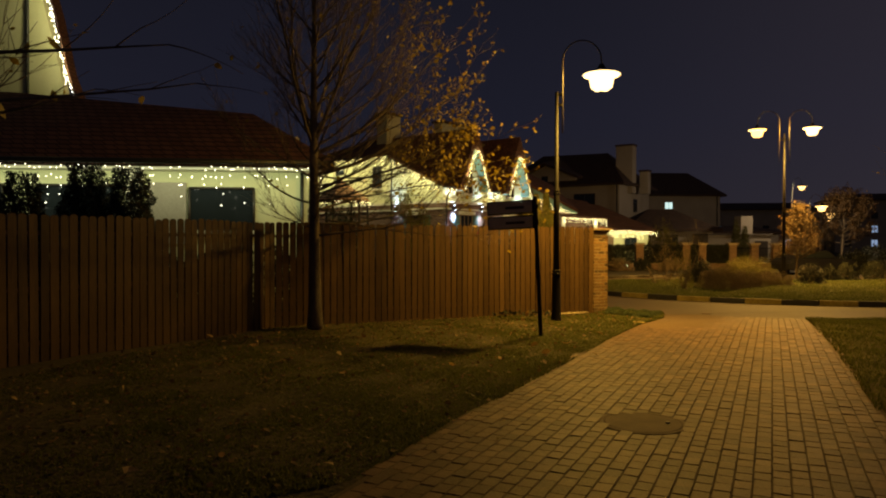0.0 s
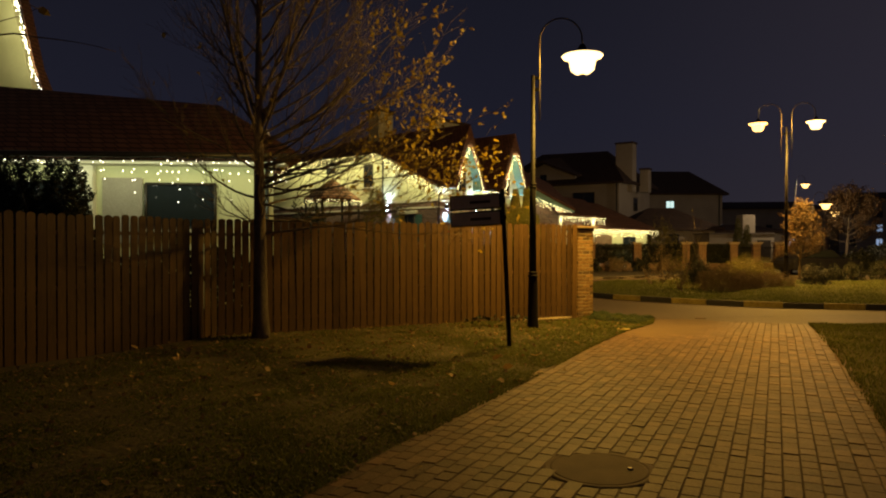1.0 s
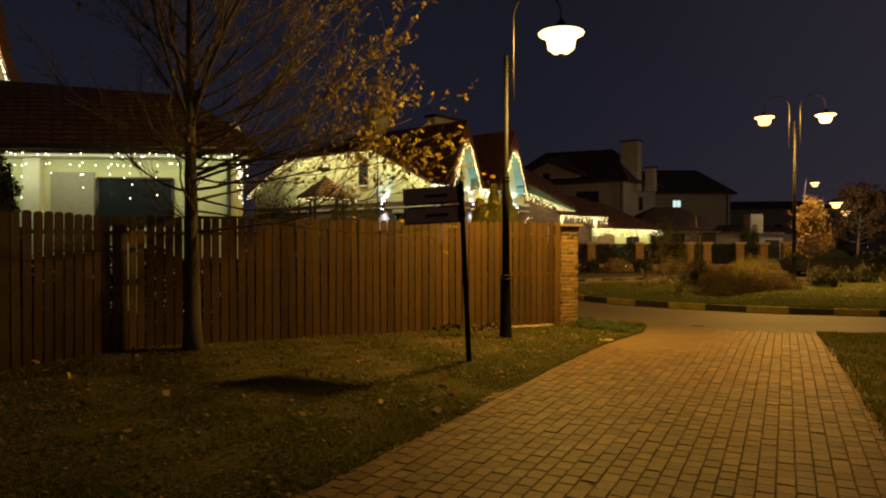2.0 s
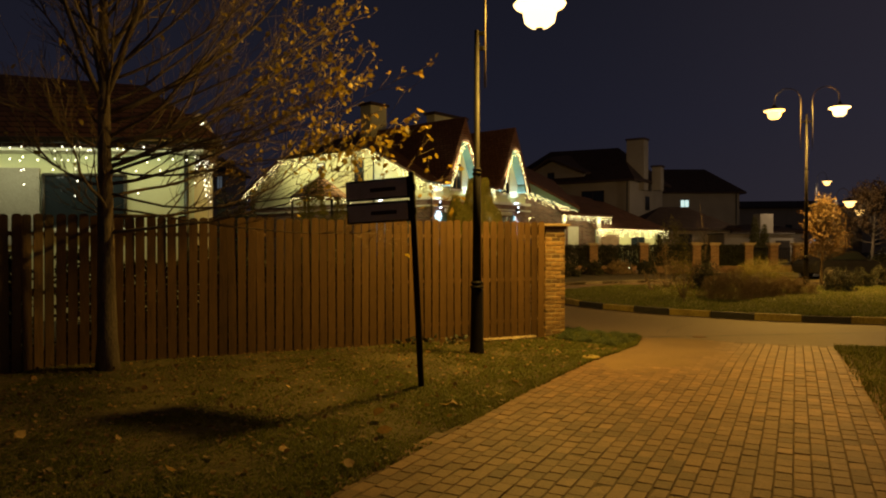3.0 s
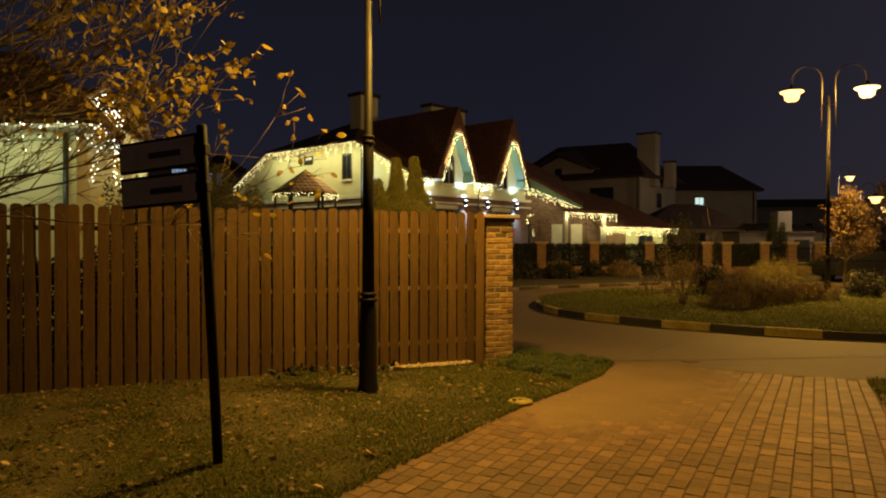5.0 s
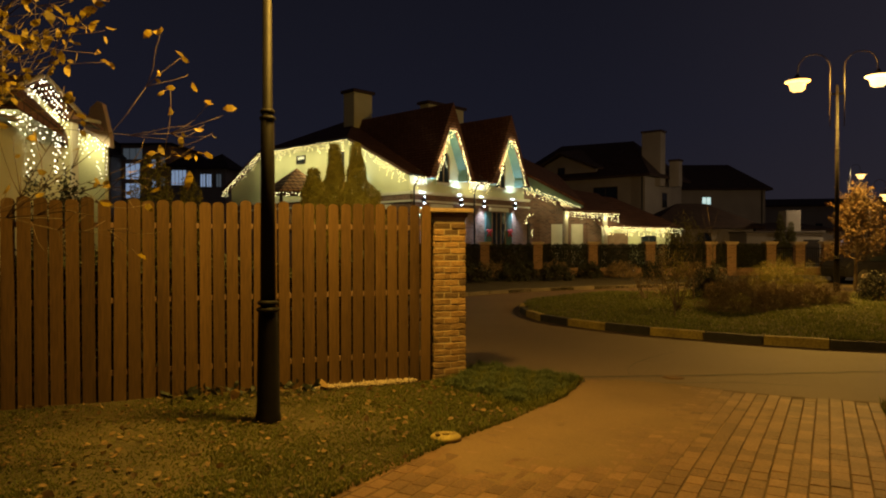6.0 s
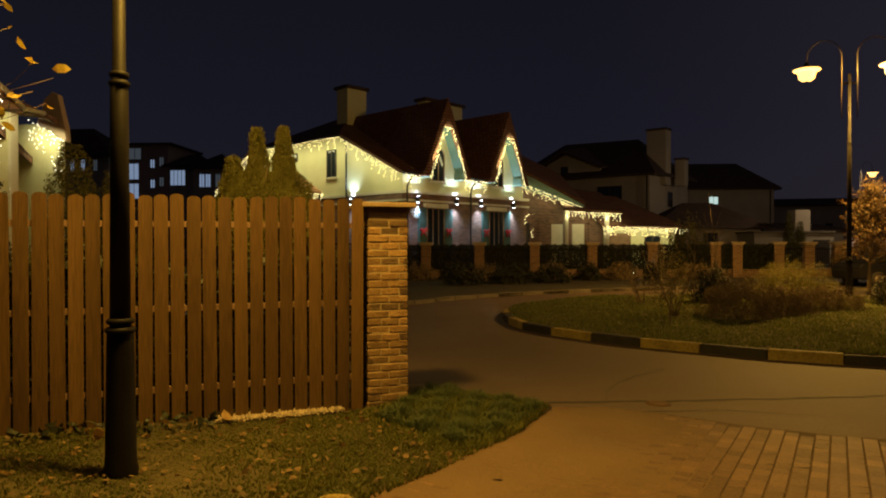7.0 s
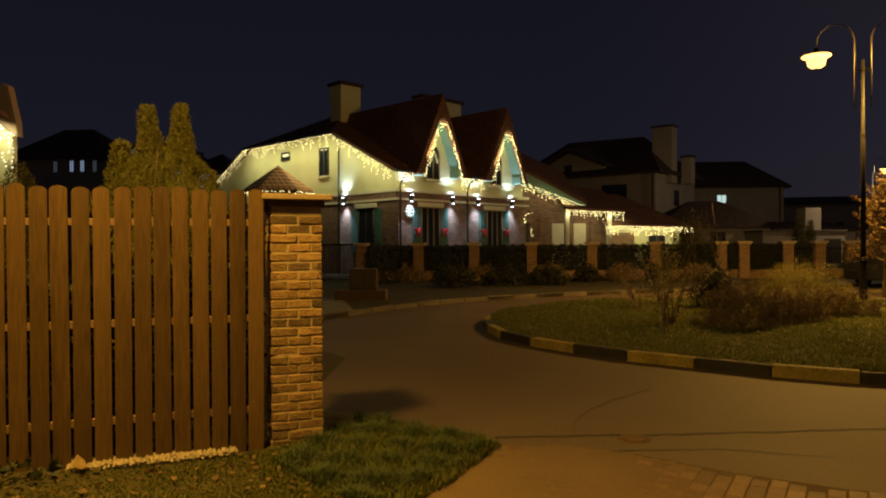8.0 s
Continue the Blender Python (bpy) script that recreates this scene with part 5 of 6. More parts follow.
def wall_pier(x, y, top=1.54, w=0.46):
    p = part("pier", boxed((x - w / 2, y - w / 2, -0.2), (x + w / 2, y + w / 2, top), 0.01), WALL_BRICK, gw)
    part("cap", box(boxed((x - w / 2 - 0.06, y - w / 2 - 0.06, top), (x + w / 2 + 0.06, y + w / 2 + 0.06, top + 0.06), 0.01), (x - w / 2 - 0.10, y - w / 2 - 0.10, top + 0.06), (x + w / 2 + 0.10, y + w / 2 + 0.10, top + 0.14), 0.01), CAPSTONE_PALE, p, "pale stone cap")


piers = [wall_x(k) for k in (640, 741, 839, 941, 1047, 1158, 1275)] + [(14.9, 46.0), (17.0, 46.5), (18.6, 47.0), (20.2, 47.5), (22.6, 48.2)]
for x, y in piers:
    wall_pier(x, y)
for (xa, ya), (xb, yb) in zip(piers, piers[1:]):
    d = Vector((xb - xa, yb - ya, 0))
    ang, ln = math.degrees(math.atan2(d.y, d.x)), d.length
    ob = part("plinth", boxed((0.2, -0.12, -0.1), (ln - 0.2, 0.12, 0.35), 0.01), WALL_BRICK, gw)
    ob.matrix_basis = pose(xa, ya, 0, 0, 0, ang)
    bars = bmesh.new()
    for k in range(int((ln - 0.4) / 0.13)):
        x = 0.26 + k * 0.13
        box(bars, (x, -0.012, 0.35), (x + 0.024, 0.012, 1.42))
    box(bars, (0.2, -0.02, 0.45), (ln - 0.2, 0.02, 0.49))
    box(bars, (0.2, -0.02, 1.30), (ln - 0.2, 0.02, 1.34))
    ob = part("railing", bars, BLACK_IRON, gw)
    ob.matrix_basis = pose(xa, ya, 0, 0, 0, ang)
# a low dark hedge just behind the picket fence
hr = np.random.default_rng(77)
low_hedge = []
for (xa, ya), (xb, yb) in zip(FENCE_LINE, FENCE_LINE[1:]):
    dx, dy = xb - xa, yb - ya
    ln = math.hypot(dx, dy)
    n = int(ln * 2600)
    t, off = hr.random(n), 0.45 + 0.5 * hr.random(n)
    top = 1.36 + 0.10 * np.sin(t * ln * 3.1) + 0.06 * np.sin(t * ln * 7.7)
    low_hedge.append(np.stack([xa + dx * t + dy / ln * off, ya + dy * t - dx / ln * off, 0.05 + top * hr.random(n)], 1))
tagged(part("hedge", leaf_mesh("hedge", np.concatenate(low_hedge), 0.085, 78), HEDGE), "low dark hedge growing behind the picket fence", "hedge", kind="stuff")

hedge_pts = []
hr = np.random.default_rng(31)
for (xa, ya), (xb, yb) in list(zip(piers, piers[1:]))[:8]:
    n = 17000
    t = hr.random(n)
    hedge_pts.append(np.stack([xa + (xb - xa) * t + hr.normal(0, 0.02, n), ya + (yb - ya) * t - 0.13 + 0.4 * hr.random(n), 0.05 + 1.5 * hr.random(n) + 0.03 * np.sin(t * 40)], 1))
tagged(part("hedge", leaf_mesh("hedge", np.concatenate(hedge_pts), 0.06, 32), HEDGE), "clipped dark hedge behind the garden wall", "hedge", kind="stuff")

gate = thing("metal_gate", pose(-4.6, 43.6, -0.08), "dark metal double gate beside the garden wall", "gate")
for k in range(17):
    part("bar", boxed((k * 0.1, -0.015, 0.1), (k * 0.1 + 0.03, 0.015, 1.75)), BLACK_IRON, gate)
for z in (0.0, 1.66):
    part("gate_rail", boxed((-0.06, -0.03, z), (1.7, 0.03, z + 0.08)), BLACK_IRON, gate)
meter = thing("meter_cabinet", pose(-0.57, 32.02, -0.08, 0, 0, 8), "brown metal meter cabinet on a low brick base", "cabinet")
part("body", boxed((0.42, 0.08, 0.34), (1.24, 0.48, 0.97), 0.015), METERBOX, meter)
for x in (0.44, 0.84):
    part("door", boxed((x, 0.055, 0.37), (x + 0.38, 0.078, 0.94), 0.008), METERBOX, meter)
part("base", boxed((0.0, -0.02, -0.1), (1.52, 0.6, 0.335), 0.02), DARKBRICK, meter)
for i, (x, y, rx, h) in enumerate(((-1.2, 40.5, 0.9, 1.9), (2.2, 38.5, 0.9, 0.8), (3.9, 39.6, 0.8, 0.7), (5.8, 40.2, 0.9, 0.75))):
    shrub("clipped_shrub", x, y, -0.04, rx, h, HEDGE, 3000, 120 + i, "dark rounded shrub before the garden wall", 0.08, "wall shrubs")


# ---- the house behind the fence ----
LM = pose(-4.42, 19.9, 0, 0, 0, 8)
villa = thing("fenced_house", LM, "single-storey cream house with a low hipped tiled roof", "house")
part("wall", prism([(-14, 0), (0, 0), (-0.75, 2.2), (-3.0, 3.4), (-3.5, 9), (-14, 9)], -0.1, 3.75), STUCCO, villa)
part("roof", slab([(-15, -0.75, 3.86), (0.80, -0.75, 3.86), (-0.2, 2.6, 3.95), (-3.2, 9.5, 3.86), (-15, 9.5, 3.86), (-15, 4.2, 6.7), (-9.8, 4.2, 6.55), (-1.9, 2.3, 5.65)], [(0, 6, 5), (0, 1, 7), (0, 7, 6), (1, 2, 7), (2, 3, 7), (3, 4, 6), (3, 6, 7), (4, 5, 6)], 0.2), ROOF, villa)
bm = bmesh.new()
tube(bm, [(-15, -0.82, 3.80), (0.80, -0.82, 3.80)], 0.075, 8)
part("gutter", bm, GUTTER, villa)
part("soffit_board", boxed((-14.6, -0.7, 3.60), (0.4, 0.0, 3.655)), TRIM, villa)
window(villa, pose(-2.35, -0.01, 2.0), 1.75, 1.15, "wide dark window", 0)
part("wall_panel", boxed((-4.3, -0.05, 1.6), (-3.3, 0.0, 3.3), 0.01), STUCCO_GREY, villa)
part("column", boxed((-4.85, -0.25, -0.1), (-4.45, 0.0, 3.6), 0.02), TRIM, villa)
window(villa, pose(-6.2, -0.01, 1.6), 2.0, 1.6, "wide dark window", 1)
window(villa, pose(-8.9, -0.01, 1.6), 1.6, 1.6, "wide dark window", 1)
bm = bmesh.new()
tube(bm, [(-0.15, -0.08, 3.6), (-0.15, -0.08, 0)], 0.05, 8)
part("downpipe", bm, GUTTER, villa)
icicles("icicle_lights", [(-14, -0.85, 3.68), (0.5, -0.85, 3.68)], 1.2, 0.085, 0.19, 0.0145, 41, LM, "sparse white icicle lights along the eaves", BULB_WHITE, 0.3)
lv = lambda x, y, z: LM @ Vector((x, y, z))
strip_light("string_light", lv(-13, -0.95, 3.5), lv(0.3, -0.95, 3.5), lv(-6, 0, 2.5), 50, LED_PALE)
# porch on the side: a small gable over columns, then a flared roof end
SP = pose(-0.3, 0, 0)
porch = thing("side_porch", SP, "lit side porch with white columns and a small gable", "porch")
part("side_wall", boxed((-7.2, 21.2, -0.1), (-5.45, 24.0, 4.3), 0.02), STUCCO, porch)
part("gable_wall", prism([(21.25, 4.2), (23.65, 4.2), (22.45, 4.78)], -5.6, -5.42, "x"), STUCCO, porch)
part("gable_roof", slab([(-5.15, 21.1, 4.35), (-5.15, 22.45, 5.02), (-5.15, 23.8, 4.40), (-8.2, 21.1, 4.35), (-8.2, 22.45, 5.02), (-8.2, 23.8, 4.40)], [(0, 1, 4, 3), (1, 2, 5, 4)], 0.12), ROOF, porch)
for run in ([(-5.1, 22.5, 5.0), (-5.1, 23.8, 4.36)], [(-5.1, 23.8, 4.36), (-5.35, 24.7, 4.45)], [(-5.1, 21.1, 4.33), (-5.1, 22.4, 4.98)]):
    part("gutter", tube(bmesh.new(), run, 0.045, 8), TRIM, porch)
part("column", boxed((-6.75, 24.85, -0.1), (-6.43, 25.17, 4.3), 0.02), TRIM, porch)
part("column", boxed((-7.1, 25.0, -0.1), (-6.85, 25.2, 4.3), 0.02), TRIM, porch)
part("column", boxed((-5.65, 23.75, -0.1), (-5.4, 24.0, 4.3), 0.02), TRIM, porch)
part("back_wall", boxed((-10.0, 27.52, -0.1), (-7.0, 27.7, 4.75), 0.01), STUCCO, porch)
part("end_roof", slab([(-8.5, 24.0, 4.62), (-5.3, 24.0, 4.55), (-7.05, 27.6, 4.85), (-8.9, 27.6, 5.45)], [(0, 1, 2, 3)], 0.14), ROOF, porch)
part("end_panel", prism([(-7.6, 4.7), (-7.41, 5.14), (-7.36, 5.37), (-7.14, 5.55), (-7.0, 5.47), (-6.92, 5.13), (-6.79, 4.6), (-6.77, 4.25), (-7.11, 4.5)], 27.4, 27.6, "y"), STUCCO_PINK, porch, "tan plastered roof end")
icicles("light_curtain", [(-5.1, 21.2, 4.28), (-5.1, 22.45, 4.92), (-5.1, 23.2, 4.5)], 1.9, 0.035, 0.10, 0.0145, 43, SP, "dense curtain of white string lights on the porch", BULB_WHITE, 0.25)
icicles("light_curtain", [(-7.75, 27.34, 4.85), (-7.1, 27.34, 4.5), (-6.78, 27.34, 4.25)], 1.35, 0.04, 0.10, 0.0135, 44, SP, "dense curtain of white string lights on the porch", BULB_WHITE, 0.25)
strip_light("string_light", SP @ Vector((-4.9, 21.4, 4.2)), SP @ Vector((-4.9, 23.6, 4.2)), SP @ Vector((-5.6, 22.5, 3.4)), 20, LED)
strip_light("string_light", (-6.9, 27.0, 4.3), (-7.9, 27.1, 4.6), (-7.6, 27.6, 3.4), 12, LED)

# tall gable of the same house further back
tall = thing("gabled_villa", pose(-19.6, 27.9, 0), "tall cream gable with lights along its steep roof edge", "house")
part("gable_wall", prism([(-4, -0.1), (3.1, -0.1), (3.3, 6.5), (2.75, 9.0), (2.1, 11.6), (1.0, 15.0), (0, 16.5), (-4, 16.5)], 0.5, 0.9, "y"), STUCCO, tall)
part("roof", slab([(4.1, -0.2, 7.2), (3.62, -0.2, 8.4), (3.12, -0.2, 10.7), (2.35, -0.2, 13.4), (0.8, -0.2, 17.2), (4.1, 0.4, 7.2), (3.62, 0.4, 8.4), (3.12, 0.4, 10.7), (2.35, 0.4, 13.4), (0.8, 0.4, 17.2)], [(0, 5, 6, 1), (1, 6, 7, 2), (2, 7, 8, 3), (3, 8, 9, 4)], 0.3), ROOF, tall)
bm = bmesh.new()
tube(bm, [(1.5, 0.42, 4), (1.5, 0.42, 15)], 0.07, 6)
part("downpipe", bm, GUTTER, tall)
TM = pose(-19.6, 27.9, 0)
icicles("icicle_lights", [(3.95, -0.25, 7.3), (3.5, -0.25, 8.6), (3.0, -0.25, 10.8), (2.2, -0.25, 13.4)], 0.75, 0.07, 0.13, 0.026, 45, TM, "white string lights along the steep gable", BULB_WHITE, 0.2)
strip_light("string_light", TM @ Vector((3.7, -0.4, 8.0)), TM @ Vector((2.3, -0.4, 13.0)), TM @ Vector((1.5, 0.5, 10)), 30, LED)

# ---- houses in the distance ----
def far_house(name, m, w, d, eave, ridge, label, wall=STUCCO_GREY, roof=ROOF_DARK, lit=(), hip=3.0, storeys=2, cols=3):
    ob = thing(name, m, label, "house", "distant houses")
    part("wall", boxed((0, 0, -0.4), (w, d, eave), 0.02), wall, ob)
    o = 0.7
    part("roof", slab([(-o, -o, eave - 0.1), (w + o, -o, eave - 0.1), (w + o, d + o, eave - 0.1), (-o, d + o, eave - 0.1), (hip, d / 2, ridge), (w - hip, d / 2, ridge)],
                      [(0, 1, 5, 4), (1, 2, 5), (2, 3, 4, 5), (3, 0, 4)], 0.25), roof, ob)
    k = 0
    for s in range(storeys):
        for c in range(cols):
            window(ob, pose(w * (c + 0.5) / cols, -0.01, 1.1 + s * 2.9), 1.2, 1.4, "", 1, lit[k] if k < len(lit) and lit[k] else None, False, False)
            k += 1
    return ob


L, N = LIT_BLUE, None
shed = thing("pale_outbuilding", pose(22.6, 68.0, 0, 0, 0, 6), "low pale outbuilding with a stubby chimney block", "outbuilding")
part("wall", boxed((0, 0, -0.2), (6.2, 4.0, 2.45), 0.02), STUCCO_GREY, shed)
part("coping", boxed((-0.12, -0.12, 2.45), (6.32, 4.12, 2.58), 0.02), KERB_WORN, shed)
part("chimney_block", boxed((3.5, 0.6, 2.58), (4.7, 1.9, 4.3), 0.02), STUCCO_GREY, shed)
part("garage_opening", boxed((4.6, -0.03, 0), (5.9, -0.005, 1.9)), DARKFRAME, shed, "dark closed door")
# a corner house: a long side with a cross gable, a short side under the hip, two chimneys
hb = thing("distant_house", pose(16.65, 80.0, 0, 0, 0, -32), "dim stucco corner house with a cross gable and two chimneys", "house", "distant houses")
part("wall", boxed((-15.5, 0, -0.2), (0, 10.4, 8.5), 0.02), STUCCO_GREY, hb)
part("gable_wall", prism([(-13.2, 8.4), (-5.4, 8.4), (-5.2, 9.45), (-9.2, 11.0), (-11.2, 10.15)], -0.03, 1.2, "y"), STUCCO_GREY, hb)
part("roof", slab([(-16.2, -0.8, 8.5), (0.8, -0.8, 8.5), (0.8, 11.2, 8.5), (-16.2, 11.2, 8.5), (-12.0, 5.0, 12.85), (-3.3, 5.0, 12.65)],
                  [(0, 1, 5, 4), (1, 2, 5), (2, 3, 4, 5), (3, 0, 4)], 0.25), ROOF_DARK, hb)
part("gable_roof", slab([(-13.9, -0.8, 9.05), (-9.2, -0.8, 11.35), (-4.7, -0.8, 9.45), (-13.9, 4.6, 9.6), (-9.2, 4.6, 12.3), (-4.7, 4.6, 9.9)], [(0, 1, 4, 3), (1, 2, 5, 4)], 0.22), ROOF_DARK, hb)
for x, y, w, d, top in ((-1.4, 2.6, 2.0, 1.3, 13.0), (0.75, 4.6, 1.0, 1.0, 10.1)):
    c = part("chimney", boxed((x, y, 7.5), (x + w, y + d, top), 0.02), STUCCO_GREY, hb)
    part("chimney_cap", boxed((x - 0.1, y - 0.1, top), (x + w + 0.1, y + d + 0.1, top + 0.2), 0.02), ROOF_DARK, c)
part("downpipe", tube(bmesh.new(), [(-0.25, -0.12, 8.3), (-0.25, -0.12, 0)], 0.07, 6), GUTTER, hb)
window(hb, pose(-4.2, -0.01, 5.9), 2.6, 1.5, "wide dark window", 1, None, False, False)
window(hb, pose(-9.3, -0.04, 8.6), 0.8, 1.1, "", 1, None, False, False)
window(hb, pose(0.01, 5.2, 5.4, 0, 0, 90), 1.2, 1.5, "", 1, None, False, False)
hc = far_house("distant_house", pose(24.0, 103.5, 0, 0, 0, 4), 12.4, 10, 8.9, 12.5, "dim two-storey house with one lit window", storeys=1, cols=3)
window(hc, pose(4.75, -0.02, 6.7), 1.15, 1.0, "small lit window", 1, LIT_BRIGHT, False, False)
part("downpipe", tube(bmesh.new(), [(11.9, -0.12, 8.6), (11.9, -0.12, 0)], 0.08, 6), GUTTER, hc)
far_house("distant_house", pose(15.8, 70.5, 0, 0, 0, 8), 8.6, 6, 3.2, 5.2, "low dim house with a wide dark roof", storeys=1, cols=3)
far_house("distant_house", pose(29.5, 86.0, 0, 0, 0, 8), 8.0, 6, 3.2, 3.9, "low pale house beside the street", storeys=1, cols=2, hip=2.5)
far_house("distant_house", pose(46, 150, 0, 0, 0, -6), 26, 12, 9, 10.5, "far pale block with lit windows", lit=(N, L, N, L, L, N, N, L), storeys=2, cols=6)
far_house("distant_house", pose(76, 150, 0, 0, 0, -10), 40, 12, 11, 12.5, "far pale block with lit windows", lit=(N, L, L, N, L, N, N, L, N, L), storeys=3, cols=8)
flats = far_house("distant_house", pose(-47.9, 95.5, 0, 0, 0, 4), 6.5, 9, 14.9, 15.4, "dark brown apartment house with lit windows", wall=STUCCO_PINK, storeys=1, cols=2)
for x, z, w, h, lit in ((1.6, 10.1, 1.95, 2.1, L), (1.6, 7.6, 1.95, 2.0, L), (4.4, 11.6, 0.6, 1.1, L), (4.4, 9.0, 0.6, 1.1, L), (5.6, 11.8, 0.6, 1.2, LIT_DIM), (5.6, 9.2, 0.6, 1.2, LIT_DIM), (1.6, 12.7, 2.6, 1.5, LIT_DIM)):
    window(flats, pose(x, -0.01, z), w, h, "", 2 if w > 1 else 1, lit, False, False)
link = far_house("distant_house", pose(-41.4, 96.0, 0, 0, 0, 4), 3.4, 9, 12.0, 13.9, "dim pale link between two houses with a lit window", storeys=1, cols=1, hip=1.0)
window(link, pose(1.2, -0.01, 9.3), 2.0, 2.0, "", 3, L, False, False)
attic = far_house("distant_house", pose(-37.9, 95.6, 0, 0, 0, 4), 4.2, 9, 11.6, 13.9, "dim pale gabled house with lit windows", storeys=1, cols=2, hip=2.09)
for x, lit in ((1.2, L), (2.0, L), (3.3, LIT_DIM)):
    window(attic, pose(x, -0.01, 9.0), 0.7, 1.7, "", 1, lit, False, False)
barn = far_house("distant_house", pose(-62, 93, 0, 0, 0, 0), 14.2, 9, 13.0, 17.2, "dim pale gabled house with lit windows", lit=(N, N, N, N, N, N, N, N, N), storeys=3, cols=3, hip=5.0)
for x, z, lit in ((9.25, 11.05, L), (10.7, 11.05, L), (7.0, 11.0, LIT_DIM), (12.4, 11.0, LIT_DIM)):
    window(barn, pose(x, -0.02, z), 0.55, 1.45, "", 1, lit, False, False)


# a dark parked car and a small garden spotlight
def parked_car(m, label):
    car = thing("car", m, label, "car")
    paint = shader("dark_car_paint", (0.012, 0.012, 0.014), (0.020, 0.020, 0.022), 0.3, 3, 60, 0)
    side = [(-2.1, 0.32), (2.1, 0.32), (2.15, 0.62), (2.0, 0.84), (1.05, 0.96), (-1.95, 0.98), (-2.15, 0.72)]
    body = prism(side, -0.86, 0.86, "y")
    bmesh.ops.bevel(body, geom=body.edges[:], offset=0.06, segments=2, affect="EDGES")
    part("body", body, paint, car)
    cab = prism([(-1.75, 0.95), (1.0, 0.95), (0.35, 1.42), (-1.1, 1.44)], -0.74, 0.74, "y")
    bmesh.ops.bevel(cab, geom=cab.edges[:], offset=0.07, segments=2, affect="EDGES")
    part("roof", cab, paint, car)
    for y in (-0.76, 0.74):
        part("side_window", prism([(-1.45, 1.0), (0.75, 1.0), (0.25, 1.36), (-1.0, 1.37)], y, y + 0.02, "y"), PANE, car)
    for x in (-1.3, 1.3):
        for y in (-0.80, 0.80):
            wheel = part("wheel", lathe([(0.2, -0.1), (0.31, -0.09), (0.32, 0.0), (0.31, 0.09), (0.2, 0.1)], 18, m=pose(x, y, 0.32, 90)), KERB_DARK, car)
            part("rim", lathe([(0.05, -0.105), (0.19, -0.102), (0.19, 0.102), (0.05, 0.105)], 14, m=pose(x, y, 0.32, 90)), STEEL, wheel)
    for y in (-0.6, 0.6):
        part("headlight", boxed((2.04, y - 0.16, 0.62), (2.13, y + 0.16, 0.76), 0.02), PANE, car)


parked_car(pose(19.6, 41.0, ROAD_Z, 0, 0, 12), "dark parked car at the far kerb")
spot = thing("garden_light", pose(9.75, 44.2, -0.08), "tiny white garden light in front of the hedge", "garden light")
part("stake", lathe([(0.012, 0.0), (0.012, 0.28)], 8), BLACK_IRON, spot)
part("head", lathe([(0.03, 0.28), (0.05, 0.32), (0.05, 0.37), (0.02, 0.39)], 10), FIXTURE_GLOW, spot)

# ---- brick paving, piece by piece ----
along, across = Vector((math.sin(radians(PATH_DIR)), math.cos(radians(PATH_DIR)), 0)), Vector((math.cos(radians(PATH_DIR)), -math.sin(radians(PATH_DIR)), 0))
outline = PAVE_LEFT + [(5.55, 18.2), (6.1, 18.0), (6.75, 17.6), (7.4, 17.3)] + PAVE_RIGHT
paving = thing("paving", Matrix(), "tan-orange clay paver path laid in staggered rows", "path", kind="structure")
bed = prism(outline, -0.45, 0.0185)
bmesh.ops.triangulate(bed, faces=bed.faces[:])
for _ in range(4):
    bmesh.ops.subdivide_edges(bed, edges=[e for e in bed.edges if e.calc_length() > 0.4 and all(v.co.z > 0 for v in e.verts)], cuts=1)
    bmesh.ops.triangulate(bed, faces=bed.faces[:])
for v in bed.verts:
    if v.co.z > 0:
        v.co.z += fall(v.co.x, v.co.y)
part("bedding", bed, BEDDING, paving)
PL, PWD = 0.168, 0.119


def paver_mesh(seed):
    r = random.Random(seed)
    bm = boxed((-PL / 2 + 0.002, -PWD / 2 + 0.0035, -0.03), (PL / 2 - 0.002, PWD / 2 - 0.0035, 0.023), 0.005)
    for v in bm.verts:
        v.co += Vector((r.uniform(-0.002, 0.002), r.uniform(-0.002, 0.002), r.uniform(-0.0015, 0.0015)))
    me = bpy.data.meshes.new("paver")
    bm.to_mesh(me)
    bm.free()
    return me


PAVERS = [paver_mesh(i) for i in range(5)]
for me in PAVERS:
    me.materials.append(PAVER)
pv = [np.array([v.co[:] for v in me.vertices]) for me in PAVERS]
pf = [[list(p.vertices) for p in me.polygons] for me in PAVERS]
origin = Vector((1.0, 8.0, 0))
cells = []
qr = random.Random(3)
for row in range(-34, 46):
    shift = (row % 2) * 0.5 * PL + qr.uniform(-0.05, 0.05)
    for col in range(-52, 80):
        p = origin + across * (row * PWD) + along * (col * PL + shift)
        if math.hypot(p.x - 1.79, p.y - 6.93) > 0.375:
            cells.append(p)
ok = inside(outline, np.array([(p.x, p.y) for p in cells])) & inside(outline, np.array([((p + along * PL * 0.62).x, (p + along * PL * 0.62).y) for p in cells]))
cells = [p for p, good in zip(cells, ok) if good]


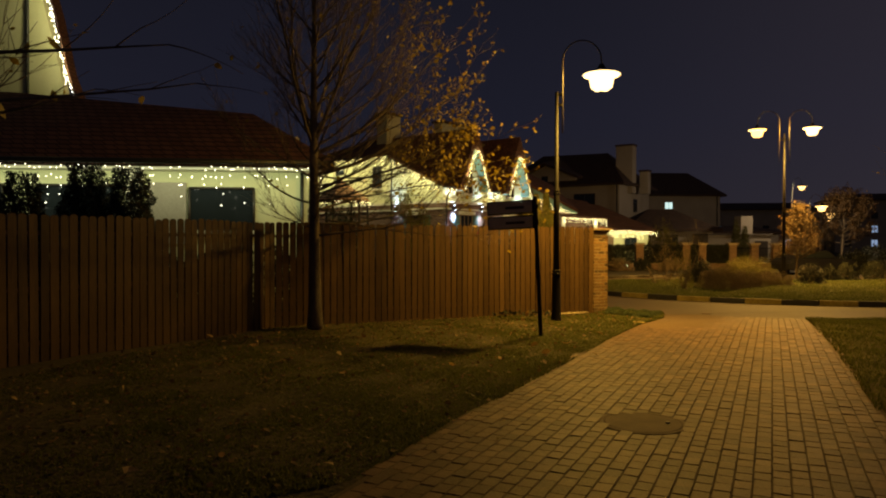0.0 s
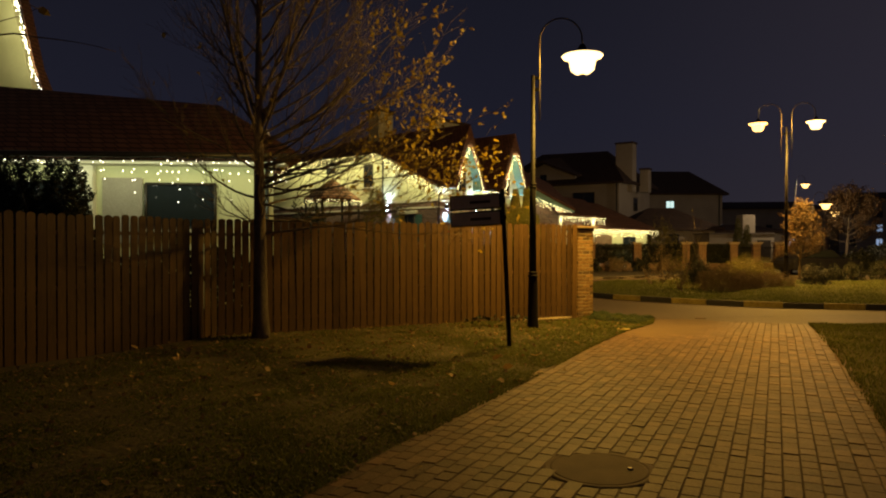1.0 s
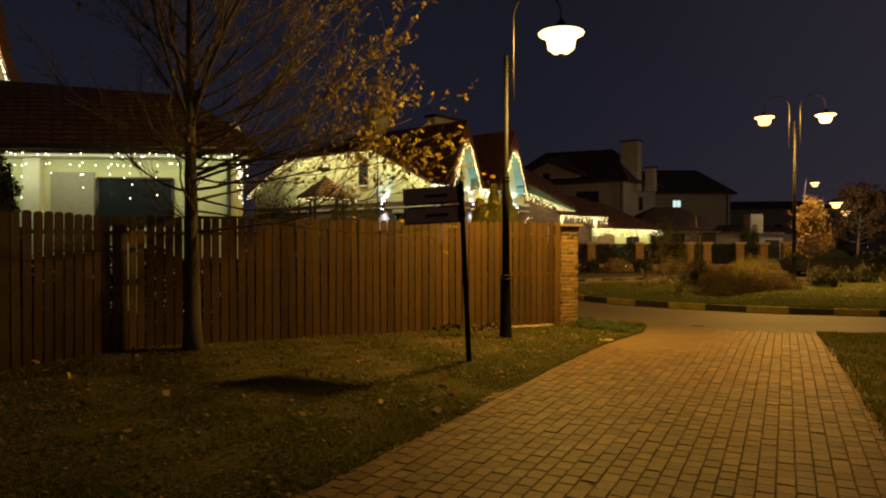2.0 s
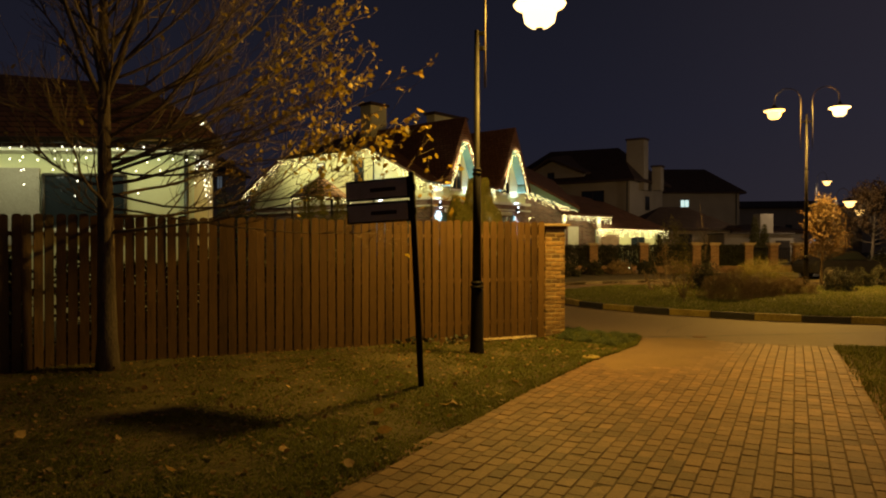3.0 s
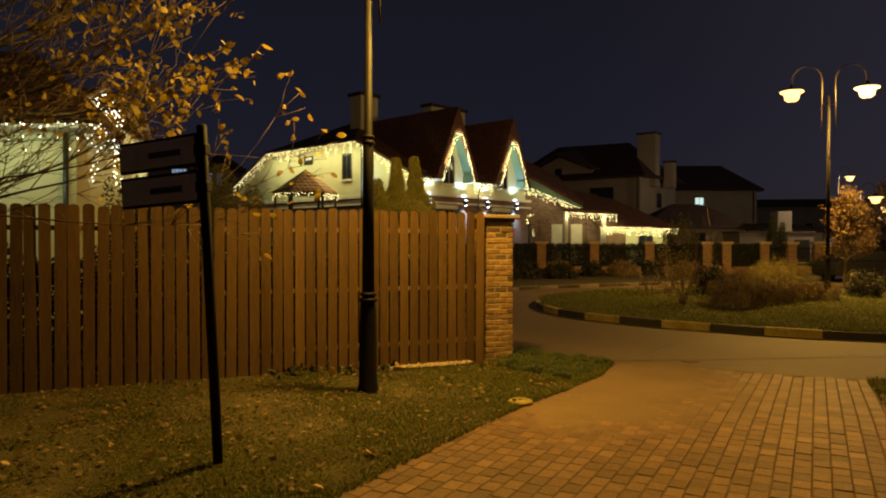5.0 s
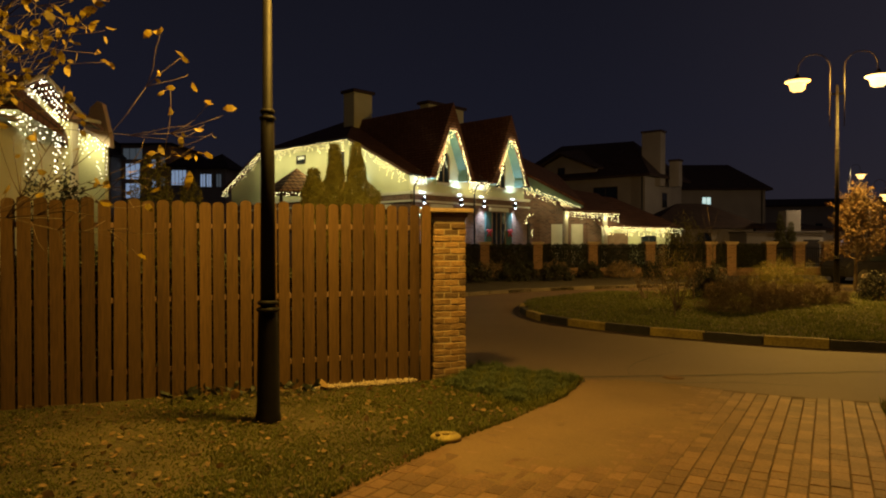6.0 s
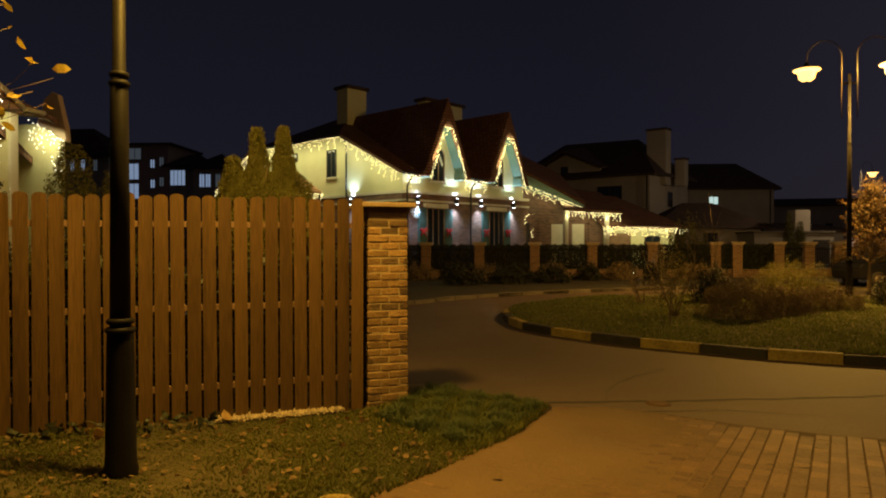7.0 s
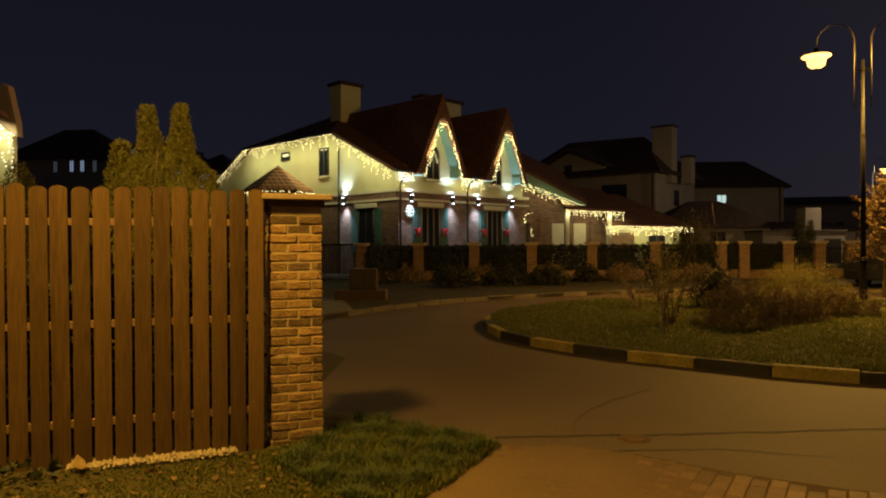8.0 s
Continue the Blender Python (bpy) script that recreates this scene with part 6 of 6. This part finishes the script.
def sand_z(x, y):
    """Height of the packed sand, and how far out in its patch a point lies."""
    u = ((x - 4.85) * across.x + (y - 16.2) * across.y) / 1.35
    v = ((x - 4.85) * along.x + (y - 16.2) * along.y) / 3.4
    rr = u * u + v * v + 0.10 * math.sin(x * 2.3 + y * 1.1) * math.sin(y * 1.7)
    return 0.0275 - 0.010 * rr + 0.0008 * math.sin(x * 5.1 + y * 2.3) + fall(x, y), rr


single, verts, faces = 0, [], []
base_yaw = 90 - PATH_DIR
for p in cells:
    k = qr.randrange(5)
    calm = 0.15 if sand_z(p.x, p.y)[1] < 1.3 else 1.0
    m = pose(p.x, p.y, fall(p.x, p.y) + calm * qr.uniform(-0.003, 0.003), calm * qr.uniform(-0.7, 0.7), calm * qr.uniform(-0.7, 0.7), base_yaw + qr.uniform(-0.8, 0.8))
    if single < 300 and 12.6 < p.y < 15.2 and p.x > 3.4:
        ob = part("paver", PAVERS[k], None, paving)
        ob.matrix_basis = m
        single += 1
    else:
        a = np.array(m)
        n = len(verts)
        verts += (pv[k] @ a[:3, :3].T + a[:3, 3]).tolist()
        faces += [[i + n for i in f] for f in pf[k]]
me = bpy.data.meshes.new("pavers")
me.from_pydata(verts, [], faces)
tagged(part("pavers", me, PAVER_ISLE, paving), kind="stuff")
# a film of packed sand over the pavers where the path meets the road, thinning out at its rim
grid = [(2.9 + 0.06 * i, 12.6 + 0.06 * j) for j in range(96) for i in range(76)]
good = inside(outline, np.array(grid))
height = [sand_z(x, y) for x, y in grid]
faces = []
for j in range(95):
    for i in range(75):
        quad = [j * 76 + i, j * 76 + i + 1, (j + 1) * 76 + i + 1, (j + 1) * 76 + i]
        if all(good[q] and height[q][1] < 0.95 for q in quad):
            faces.append(quad)
me = bpy.data.meshes.new("sand_film")
me.from_pydata([(x, y, h[0]) for (x, y), h in zip(grid, height)], [], faces)
bm = bmesh.new()
bm.from_mesh(me)
bmesh.ops.delete(bm, geom=[v for v in bm.verts if not v.link_faces], context="VERTS")
for f in bm.faces:
    f.smooth = True
tagged(part("sand_film", bm, SAND), "thin film of packed sand on the paving", "sand", kind="structure")
